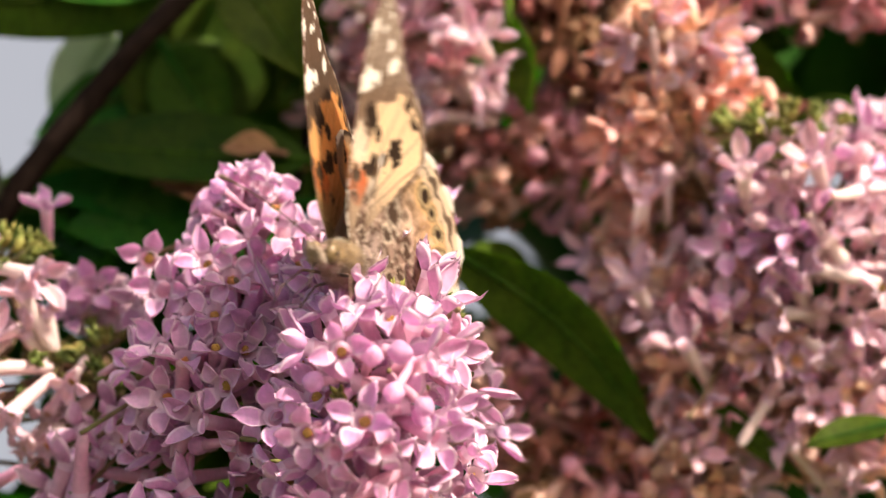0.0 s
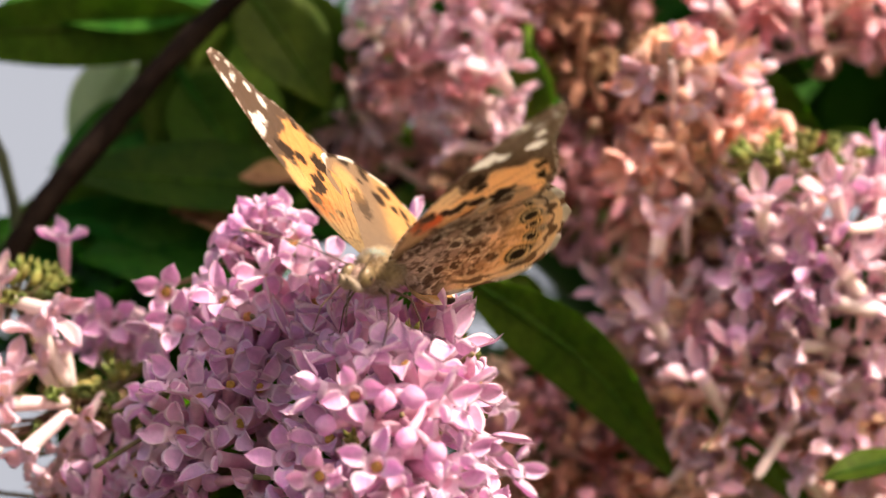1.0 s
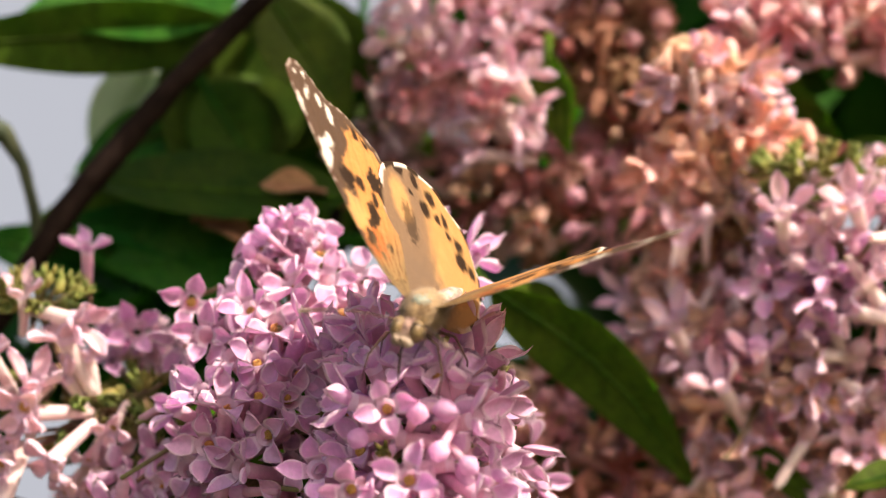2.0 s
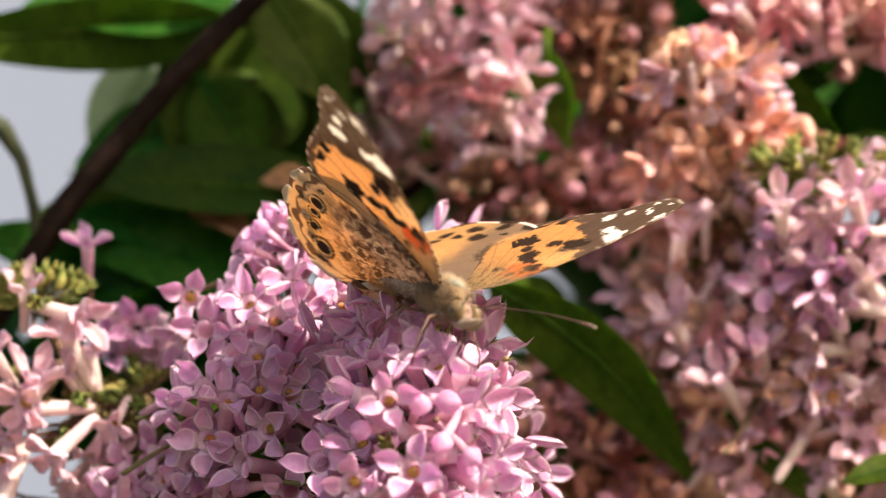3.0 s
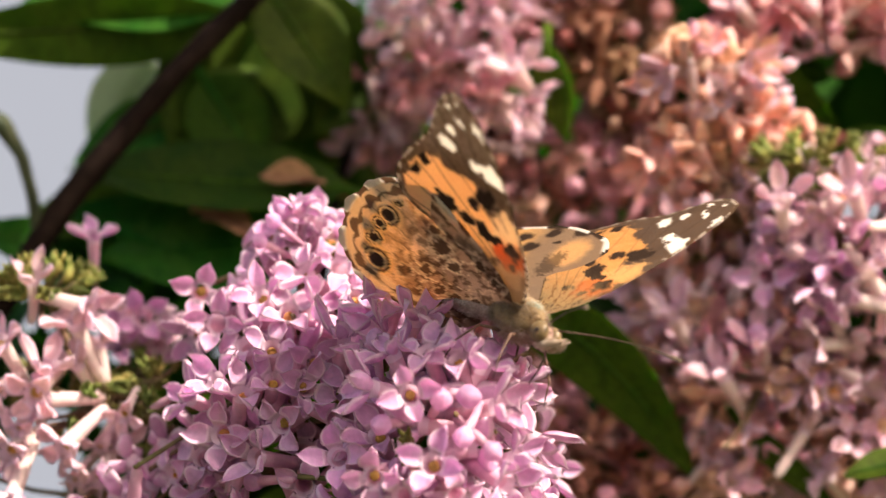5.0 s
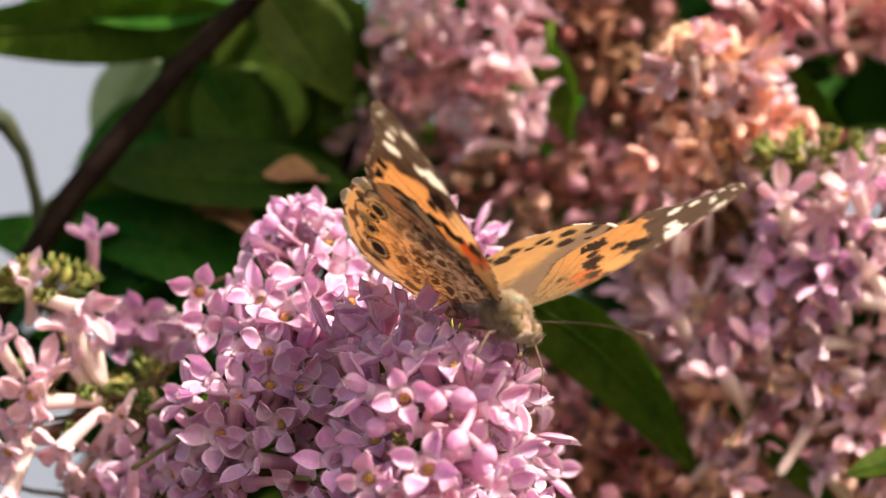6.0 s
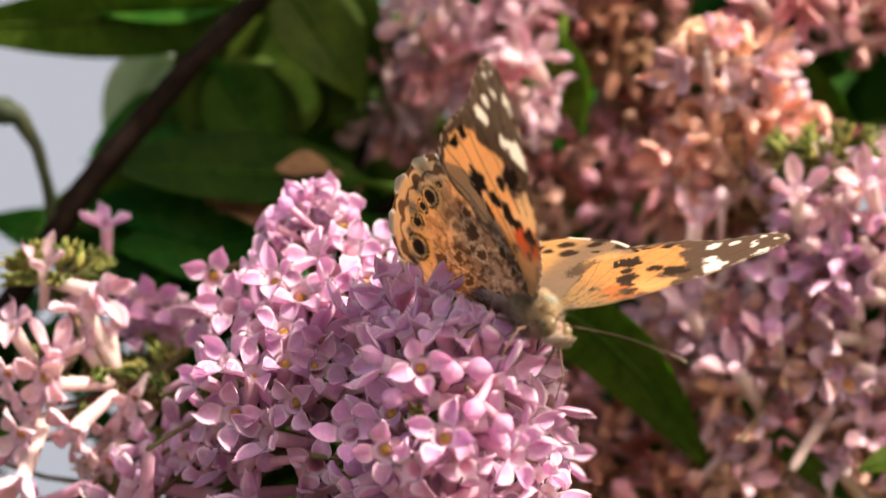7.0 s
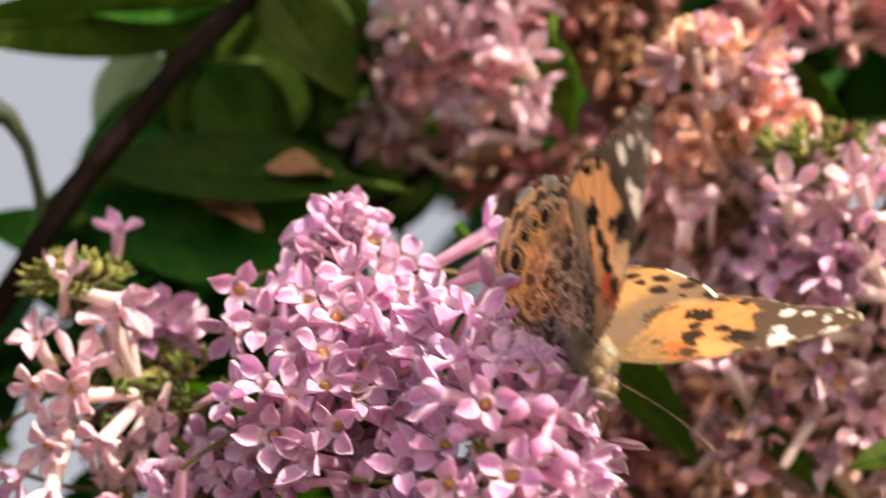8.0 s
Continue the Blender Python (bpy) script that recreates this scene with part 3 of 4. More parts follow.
def set_out(p, bodies, fam, kind, rows, lift=0.0, throat=0.6, size=1.0):
    """Florets at known bearings; the last two numbers lean the face across and up."""
    for a, b, tx, tz in rows:
        x, n = skin_depth(bodies, a, b, 8)
        if not p.clear(x):
            x = x + Vector((0, 4, -4))
        way = Vector((0, -0.42, 0)) + n * 0.5 + Vector((tx * 1.2 + p.rnd.gauss(0, .38), 0, tz * 1.2 + p.rnd.gauss(0, .38)))
        p.floret(x + n * lift, way, fam, kind, throat, size * p.rnd.uniform(0.98, 1.16))


x, n = skin_depth(MAIN, 700, 685)
main.floret(x + Vector((0, -3.2, 0)), (-0.06, -1, 0.16), FRESH, "open", 1, 1.0, radians(20))
set_out(main, MAIN, FRESH, "open", [
    (345, 512, -.3, .3), (330, 588, -.6, -.1), (378, 572, -.2, .1), (452, 526, 0, .25), (497, 553, .05, .1), (467, 612, 0, .1), (545, 548, .1, .2),
    (496, 392, -.4, .5), (548, 386, .4, .5), (525, 480, 0, .4), (585, 470, .2, .4), (615, 520, .2, .3), (540, 640, .1, 0), (330, 698, -.5, .2), (418, 688, -.1, 0), (375, 668, -.2, .3), (470, 668, 0, 0)], 1.0)
set_out(main, MAIN, FRESH, "open", [
    (525, 682, 0, 0), (570, 735, .1, 0), (482, 745, 0, -.1), (385, 762, -.2, -.1), (440, 800, 0, -.2), (595, 800, 0, -.2), (650, 835, .1, -.2),
    (820, 645, .2, .3), (845, 716, .2, .1), (735, 625, 0, .6), (780, 640, .1, .5), (880, 690, .4, .1), (740, 812, .1, -.2), (855, 845, .3, -.3)], 1.5)
set_out(main, MAIN, FRESH, "reflexed", [
    (470, 408, -.6, .5), (512, 425, 0, .5), (458, 440, -.6, .4), (575, 425, .2, .6), (650, 505, .3, .6), (690, 530, .2, .7),
    (300, 832, -.3, 0), (350, 800, -.2, -.1), (520, 850, 0, -.3), (690, 868, .1, -.3), (780, 865, .2, -.3), (910, 672, .7, .2), (938, 705, .8, 0)], 0.8)
set_out(main, MAIN, FRESH, "half", [
    (640, 682, -1.4, .1), (962, 822, 1.3, -.15), (915, 775, .8, -.3), (800, 590, .2, .8), (860, 605, .5, .7), (600, 585, -.2, .5), (880, 800, .5, -.3), (720, 560, 0, .8)], 1.0)
set_out(main, MAIN, FRESH, "bud", [(755, 708, 0, .1), (797, 703, .1, .15), (665, 748, -.2, -.1), (786, 770, .1, -.4), (832, 792, .2, -.5), (590, 655, -.5, .1)], 1.6, size=0.88)
for a, b, d, tx, tz in ((512, 352, 6, -.2, 1), (534, 362, 9, .5, .9), (556, 372, 4, .3, 1), (486, 366, 5, -.5, .8), (446, 418, 3, -.8, .4), (590, 402, 6, .8, .6), (470, 382, 2, -.6, .5)):
    main.floret(spot(a, b, d), (tx, -0.35, tz), FRESH, "bud" if a % 4 else "open", 0, 0.72)
main.fill(MAIN, 215, 5.0, [FRESH], ["open", "open", "reflexed", "half", "open", "half", "open", "bud"], up=0.25, loose=0.85, back=0.25, throat=0.35, size=1.05)
main.fill([(c, [x * 0.74 for x in e]) for c, e in MAIN], 70, 5.0, [FRESH], ["half", "open"], back=0.3, throat=False)
for a, b, d, a2, b2, d2 in ((790, 404, 9, 690, 465, 11), (812, 462, 7, 725, 500, 11), (842, 420, 12, 760, 470, 14)):
    main.floret(spot(a, b, d), spot(a, b, d) - spot(a2, b2, d2), FRESH, "half", 0, 1.05)
main.calyces([(c, [x * 0.93 for x in e]) for c, e in MAIN], 40)
main.stalks([(-20, 9, 2), (-19, 9, -12), (-12, 6, -20), (0, -12, -16), (0, -8, -28), (-6, 4, -36), (-6, 12, -50)], (-8, 60, -78), 1.5)

# ---- the blossom with pale tubes beside it ----
SIDE = [((-57, 16, -24), (13, 10, 16)), ((-46, 16, -32), (9, 9, 10))]
side = Panicle("lilac_panicle", (-50, 30, -50), "pale pink lilac blossom with long white tubes, overexposed by the sun", "lilac blossom clusters", 12)


def tubular(p, fam, kind, rows, size=1.0):
    """Long florets given by the bearing of face and foot."""
    for a, b, d, a2, b2, d2 in rows:
        face, foot = spot(a, b, d), spot(a2, b2, d2)
        p.floret(face, face - foot, fam, kind, True, size * min(1.12, max(0.75, (face - foot).length / 8.5)))


# the sun's overexposure here is partly in the lightened petal colours
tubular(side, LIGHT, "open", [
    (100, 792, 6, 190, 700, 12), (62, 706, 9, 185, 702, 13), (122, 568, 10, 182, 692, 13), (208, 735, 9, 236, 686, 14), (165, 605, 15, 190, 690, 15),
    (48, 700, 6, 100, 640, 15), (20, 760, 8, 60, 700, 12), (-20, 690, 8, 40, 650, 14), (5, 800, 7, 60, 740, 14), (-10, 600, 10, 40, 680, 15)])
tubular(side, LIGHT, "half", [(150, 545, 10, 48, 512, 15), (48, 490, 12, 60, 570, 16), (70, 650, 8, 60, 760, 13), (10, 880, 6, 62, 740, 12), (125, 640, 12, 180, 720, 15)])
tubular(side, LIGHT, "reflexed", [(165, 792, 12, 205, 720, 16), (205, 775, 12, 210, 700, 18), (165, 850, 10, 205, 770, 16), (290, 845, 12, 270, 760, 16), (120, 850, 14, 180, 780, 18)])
side.fill(SIDE, 4, 6.0, [LIGHT, FRESH], ["open", "half", "reflexed"], back=0.3)
side.calyces([((-51, 16, -14), (8, 6, 12)), ((-38, 15, -24), (5, 4, 10)), (spot(70, 500, 16), (7, 4, 3))], 60)
side.stalks([spot(70, 510, 20), spot(120, 620, 20), spot(190, 700, 18), spot(200, 780, 22), spot(180, 880, 26)], (-40, 70, -90), 1.1)

SHADE = [(spot(238, 575, 24), (4.5, 4, 4.5)), (spot(150, 450, 26), (2, 2, 2))]
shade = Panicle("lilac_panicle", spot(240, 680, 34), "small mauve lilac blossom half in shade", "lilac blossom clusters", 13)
tubular(shade, FRESH, "open", [(160, 415, 23, 165, 510, 26)], 0.9)
shade.fill(SHADE[:1], 15, 3.8, [FRESH, LIGHT], ["open", "half", "reflexed"], back=0.3)
shade.calyces([(spot(260, 690, 22), (4, 3, 6))], 12)
shade.stalks([spot(165, 520, 27), spot(220, 580, 28), spot(250, 650, 30)], (-34, 80, -60), 0.9)


# ---- blossom behind ----
def behind(seed, label, bodies, foot, count, gap, fams, kinds=("open", "half", "bud", "reflexed"), throat=0, extra=0):
    mid = sum((Vector(c) for c, e in bodies), Vector()) / len(bodies)
    p = Panicle("lilac_panicle", mid + Vector((0, 10, 0)), label, "lilac blossom clusters", seed)
    p.fill(bodies, count, gap, fams, list(kinds), back=0.2, throat=throat)
    p.fill([(c, [x * 0.7 for x in e]) for c, e in bodies], count // 3, gap, fams, list(kinds), back=0.3, throat=False)
    if extra:
        p.calyces(bodies, extra)
    p.stalks([Vector(c) for c, e in bodies] + [mid + Vector((0, 8, -2))], foot, 1.0)
    return p


full_pink = behind(21, "pink lilac blossom in full flower", [(spot(1500, 440, 34), (14, 11, 13)), (spot(1480, 560, 36), (15, 11, 13)), (spot(1600, 520, 38), (14, 11, 22))], (90, 88, 0), 95, 4.3, [LIGHT, LIGHT, FRESH], throat=0.5)
peach = behind(22, "withering peach coloured lilac blossom lit by the sun", [(spot(1228, 115, 40), (6, 8, 7)), (spot(1302, 185, 39), (7, 8, 8)), (spot(1345, 285, 38), (5, 7, 7)), (spot(1225, 290, 41), (8, 8, 9))], (58, 86, -32), 115, 3.7, [RUST, RUST, RUST, RUST, LIGHT], ("half", "reflexed", "bud"))
behind(53, "pink lilac blossom with rounded buds", [(spot(885, 150, 48), (7, 7, 9)), (spot(775, 110, 53), (8, 8, 9)), (spot(740, 40, 54), (8, 8, 7)), (spot(860, 20, 54), (9, 8, 6)), (spot(690, 150, 62), (7, 7, 8)), (spot(705, 235, 64), (7, 7, 6))], (22, 84, 60), 125, 4.0, [PINK, LIGHT, LIGHT], ("bud", "half", "half", "reflexed"))
behind(24, "brown withered lilac blossom in shade", [(spot(1010, 320, 62), (16, 9, 11)), (spot(1200, 380, 60), (16, 9, 9)), (spot(900, 290, 66), (10, 8, 8))], (50, 86, -34), 115, 4.0, [DRY, RUST, PINK, PINK], ("half", "reflexed", "bud"))
behind(25, "mauve pink lilac blossom fading to brown", [(spot(1070, 60, 58), (11, 9, 10)), (spot(1110, 150, 60), (8, 8, 8)), (spot(1000, -60, 64), (14, 9, 9))], (60, 86, -28), 70, 4.1, [PINK, DRY, DRY, DRY], ("half", "reflexed", "bud"))
behind(26, "pale pink lilac blossom, blurred behind", [(spot(1370, 0, 50), (11, 9, 5)), (spot(1535, 30, 50), (12, 9, 6))], (125, 92, 35), 70, 4.2, [PINK, LIGHT, PINK])
behind(27, "brownish mauve lilac blossom low in shade", [(spot(1060, 790, 50), (16, 10, 11)), (spot(960, 720, 52), (9, 8, 9)), (spot(1180, 900, 46), (15, 10, 9))], (0, 90, -60), 85, 4.2, [DRY, PINK, PINK, RUST], ("half", "reflexed", "bud"))
white_buds = behind(28, "mauve lilac blossom with white buds", [(spot(1270, 600, 40), (12, 9, 13)), (spot(1370, 640, 38), (11, 9, 13)), (spot(1200, 520, 46), (8, 8, 9))], (62, 85, -30), 95, 4.3, [LIGHT, RUST, PINK, RUST, LIGHT], ("bud", "half", "open", "reflexed", "half"))
behind(29, "pink lilac blossom with orange withered tips", [(spot(1330, 860, 42), (11, 9, 9)), (spot(1530, 800, 38), (11, 9, 10)), (spot(1430, 760, 40), (10, 8, 9))], (62, 86, -34), 80, 4.3, [LIGHT, LIGHT, RUST, RUST], ("open", "half", "reflexed"))
behind(30, "brown dead buds with green calyces", [(spot(1320, 430, 44), (7, 6, 6)), (spot(1440, 288, 38), (7, 5, 2.5))], (66, 86, -28), 18, 3.6, [DRY, DRY, RUST], ("bud", "half"), extra=30).calyces([(spot(1450, 268, 30), (9, 4, 2.2)), (spot(1400, 300, 32), (4, 3, 3))], 55)


tubular(white_buds, LIGHT, "half", [(1190, 545, 30, 1222, 640, 36), (1275, 655, 28, 1340, 765, 34), (1345, 600, 28, 1360, 690, 34), (1475, 540, 26, 1490, 620, 32), (1250, 815, 36, 1200, 870, 38)])
tubular(white_buds, LIGHT, "half", [(1205, 395, 34, 1195, 500, 38), (1330, 760, 32, 1290, 690, 36)])
tubular(full_pink, LIGHT, "half", [(1385, 345, 22, 1375, 440, 30), (1510, 330, 22, 1540, 430, 30)])
tubular(peach, LIGHT, "half", [(1330, 118, 32, 1230, 128, 38), (1245, 80, 34, 1200, 150, 40)])


# ---- the butterfly ----
def inside(poly, p, q):
    hit = False
    for (x1, y1), (x2, y2) in zip(poly, poly[1:] + poly[:1]):
        if (y1 > q) != (y2 > q) and p < (x2 - x1) * (q - y1) / (y2 - y1) + x1:
            hit = not hit
    return hit


def near(poly, p, q):
    best = 99.0
    for (x1, y1), (x2, y2) in zip(poly, poly[1:] + poly[:1]):
        dx, dy = x2 - x1, y2 - y1
        s = max(0, min(1, ((p - x1) * dx + (q - y1) * dy) / (dx * dx + dy * dy + 1e-9)))
        best = min(best, math.hypot(p - x1 - s * dx, q - y1 - s * dy))
    return best


def depth_in(poly, p, q):
    d = near(poly, p, q)
    return d if inside(poly, p, q) else -d


def smooth(a, b, x):
    t = max(0.0, min(1.0, (x - a) / (b - a)))
    return t * t * (3 - 2 * t)


def over(c, d, f):
    return tuple(x + (y - x) * f for x, y in zip(c, d))


FW_FRONT = [(0, -0.8), (4, -3.0), (8, -3.7), (12, -3.5), (16, -3.1), (20, -2.5), (25, -1.2), (28.8, 0.2), (31.3, 2.0)]
FW_REAR = [(0, -0.8), (1, 1.5), (4, 5.2), (8, 11.2), (11, 15.8), (13.4, 17.8), (16, 17.6), (18.6, 16.0), (20.9, 13.8), (22.8, 11.6), (24.8, 9.4), (27.6, 8.0), (30.2, 6.3), (31.6, 4.2), (31.3, 2.0)]
HW_FRONT = [(-1.0, 0), (2, -2.8), (8, -3.6), (15, -2.8), (19, -1.0), (20.8, 2), (21.7, 6)]
HW_REAR = [(-1.0, 0), (-0.5, 3), (-0.3, 8), (0.7, 13.5), (3.0, 17.3), (6.3, 19.8), (9, 21.4), (12, 22.2), (14.8, 21.6), (17.2, 19.8), (19.4, 17), (20.9, 13.5), (21.7, 10), (21.7, 6)]


def along(line, s):
    pts = [Vector(p) for p in line]
    total = sum((b - a).length for a, b in zip(pts, pts[1:]))
    want = s * total
    for i in range(len(pts) - 1):
        d = (pts[i + 1] - pts[i]).length
        if want <= d or i == len(pts) - 2:
            t = min(1.0, want / d)
            p0, p1, p2, p3 = pts[max(i - 1, 0)], pts[i], pts[i + 1], pts[min(i + 2, len(pts) - 1)]
            return 0.5 * (2 * p1 + (p2 - p0) * t + (2 * p0 - 5 * p1 + 4 * p2 - p3) * t * t + (3 * p1 - p0 - 3 * p2 + p3) * t ** 3)
        want -= d


FW_EDGE = FW_REAR[5:] + FW_FRONT[::-1] + FW_REAR[:5]
HW_EDGE = HW_REAR + HW_FRONT[::-1][1:-1]
INK, CREAM, ORANGE, RED = (0.045, 0.026, 0.016), (0.86, 0.76, 0.60), (0.64, 0.30, 0.095), (0.72, 0.14, 0.02)
UMBER, YELLOW, WHITE = (0.13, 0.070, 0.036), (0.69, 0.39, 0.155), (0.88, 0.82, 0.72)
ORANGE_AREA = [(2.5, 2), (6, 7.5), (9.5, 13), (12.3, 16.8), (15.2, 16.4), (18.2, 14.6), (20.1, 11.9), (20.6, 9.3), (18.9, 7.2), (18.2, 3.2), (16.2, 0.4), (14.6, 1.7), (14.0, 2.2), (13.4, -0.6), (12.2, -2.8), (8.8, -3.0), (5.4, -2.4), (3, -1)]
CELL = [(10.8, 9.4), (12.6, 12.2), (14.6, 11.4), (14.9, 9.2), (13.6, 7.0), (12.3, 7.4), (11.9, 8.8)]
BAR = [(10.3, 5.2), (12.4, 4.8), (12.2, 3.4), (11.0, 1.6), (10.6, 0.2), (9.4, 0.6), (9.4, 2.6), (8.7, 3.2)]
WHITE_BAR = [(20.0, 3.4), (22.0, 2.8), (21.9, 0.6), (22.0, -0.9), (20.6, -2.3), (18.9, -2.5), (18.8, -0.6), (20.0, 1.2)]
VEINS = [((6, 1), (20, 10.5)), ((6, 2), (18.5, 13.5)), ((5.5, 2.5), (16.5, 16.5)), ((5, 3), (13.4, 17.8)), ((12, 0.5), (24, 10)), ((12, 0.5), (28, 7)), ((12, -1), (30.5, 4))]


def seg_dist(p, q, a, b):
    return near([a, b], p, q)


def ragged(p, q, amount):
    """Shifts a place on the wing a little, so that markings end along scales and veins."""
    a = noise.noise(Vector((p * 0.85, q * 0.85, 31.0))) + 0.55 * noise.noise(Vector((p * 2.0, q * 2.0, 33.0))) + 0.35 * noise.cell(Vector((p * 1.3, q * 0.8, 2.0)))
    b = noise.noise(Vector((p * 0.85, q * 0.85, 41.0))) + 0.55 * noise.noise(Vector((p * 2.0, q * 2.0, 43.0)))
    return p + amount * a, q + amount * b


def forewing_tone(p0, q0, top):
    p, q = ragged(p0, q0, 0.75)
    n = noise.noise(Vector((p * 0.9, q * 0.9, 3.0))) * 0.5
    fine = noise.noise(Vector((p * 3.1, q * 3.1, 8.0)))
    dark = (0.125, 0.080, 0.054) if top else over((0.28, 0.185, 0.125), (0.46, 0.35, 0.27), smooth(19, 25, p0))
    c = over(dark, UMBER, smooth(-0.2, 0.5, fine) * 0.6)
    edge = near(FW_EDGE, p0, q0)
    a = depth_in(ORANGE_AREA, p, q) + n * 0.7
    hue = over(ORANGE, YELLOW, (0.1 if top else 0.35) + 0.6 * smooth(-0.2, 0.6, n + 0.3 * fine))
    if not top:
        hue = over(hue, (0.93, 0.73, 0.48), 0.85)
    c = over(c, hue, smooth(-0.25, 0.25, a))
    c = over(c, YELLOW if top else CREAM, smooth(-0.4, 0.4, 2.0 - math.hypot((p - 12.3) / 1.0, (q + 0.9) / 1.35)) * 0.8)
    c = over(c, RED, smooth(-0.5, 0.8, 2.2 - math.hypot((p - 7.9) / 1.1, (q + 0.4) / 1.35)) * (0.75 if top else 0.95))
    for poly in (CELL, BAR):
        c = over(c, INK, smooth(-0.15, 0.15, depth_in(poly, p, q) - 0.12 + n * 0.6))
    c = over(c, INK, smooth(-0.3, 0.3, 1.25 - math.hypot((p - 8.9), (q + 1.2) / 1.15) + 0.3 * n))
    c = over(c, INK, smooth(-0.3, 0.3, 1.3 - math.hypot((p - 16.3) / 1.3, (q - 1.7) / 1.5) + n))
    c = over(c, YELLOW if top else CREAM, smooth(-0.25, 0.25, 1 - math.hypot((p - 13.2) / 2.3, (q + 1.1) / 1.4) + 0.2 * fine) * 0.9)
    for x, y, r in ((17.2, 14.0, 0.8), (19.2, 12.0, 0.75)):
        c = over(c, INK, smooth(-0.3, 0.2, r - math.hypot(p - x, q - y)))
    for x, y, rx, ry in ((11.6, 6.4, 0.8, 1.2), (14.9, 4.4, 1.1, 0.9), (6.6, -0.6, 0.5, 0.7), (6.2, 2.4, 0.5, 0.8)):
        c = over(c, INK, smooth(-0.25, 0.2, 1 - math.hypot((p - x) / rx, (q - y) / ry)))
    for v in VEINS:
        c = over(c, INK, smooth(0.16, 0.04, seg_dist(p0, q0, *v)) * (0.35 if top else 0.75))
    c = over(c, WHITE, smooth(-0.15, 0.2, depth_in(WHITE_BAR, p, q) + 0.5 * n + 0.12 * fine))
    for x, y, rx, ry, turn in ((23.2, 6.9, 0.85, 1.6, -0.6), (25.6, 5.6, 0.5, 0.85, -0.6), (27.2, 3.6, 0.5, 0.75, -0.5), (26.9, 0.1, 0.85, 1.35, -0.7), (29.3, 5.4, 0.3, 0.55, -0.5), (30.1, 3.3, 0.3, 0.5, -0.3)):
        dx, dy = p - x, q - y
        u, v = dx * math.cos(turn) + dy * math.sin(turn), -dx * math.sin(turn) + dy * math.cos(turn)
        c = over(c, WHITE, smooth(-0.18, 0.18, 1 - math.hypot(u / rx, v / ry) + 0.1 * n))
    base = smooth(11.5, 3.5, p + 0.1 * abs(q) + 0.8 * fine)
    hair = over((0.34, 0.23, 0.11), (0.10, 0.06, 0.03), smooth(0.1, 0.6, math.sin(7 * math.atan2(q + 4, p + 3) * 6) * 0.5 + 0.4 * fine))
    c = over(c, hair if top else (0.36, 0.26, 0.18), base * 0.85)
    if p > 17 or q > 15:
        fringe = math.sin(2.3 * (p - q) + 1.0)
        c = over(c, (0.62, 0.52, 0.42) if fringe > 0.25 else UMBER, smooth(0.65, 0.3, edge) * 0.7)
    if not top and q < 0 and p < 14:
        c = over(c, WHITE if math.sin(p * 4.2) > 0 else INK, smooth(0.55, 0.25, edge) * 0.8)
    return c


OCELLI = [(16.9, 9.2, 1.35, 1.65), (16.3, 12.0, 0.85, 1.0), (14.9, 14.6, 0.9, 1.15), (12.1, 17.0, 1.6, 1.9), (17.9, 5.8, 0.55, 0.7)]
PATCHES = [(10.5, 3.9, 1.3, 1.9, 0.5), (7.5, 4.2, 0.75, 1.1, 0.95), (10.4, -1.1, 1.0, 1.2, 0.2), (9.2, -2.5, 0.8, 1.0, 0.2), (15.4, 0.3, 1.4, 1.2, 0.2), (13.0, 2.6, 0.7, 1.1, 0.3), (6.7, -0.9, 0.7, 1.0, 0.5),
           (3.9, -1.3, 0.5, 0.8, 0.5), (3.6, 8.2, 0.6, 1.0, 0.4), (6.0, 14.7, 0.6, 1.2, 0.5), (5.3, 10.0, 0.6, 1.2, 0.5), (8.6, 9.6, 0.6, 1.2, 0.4), (9.3, 13.4, 0.8, 1.1, 0.4), (2.2, 5.0, 0.5, 0.8, 0.5)]


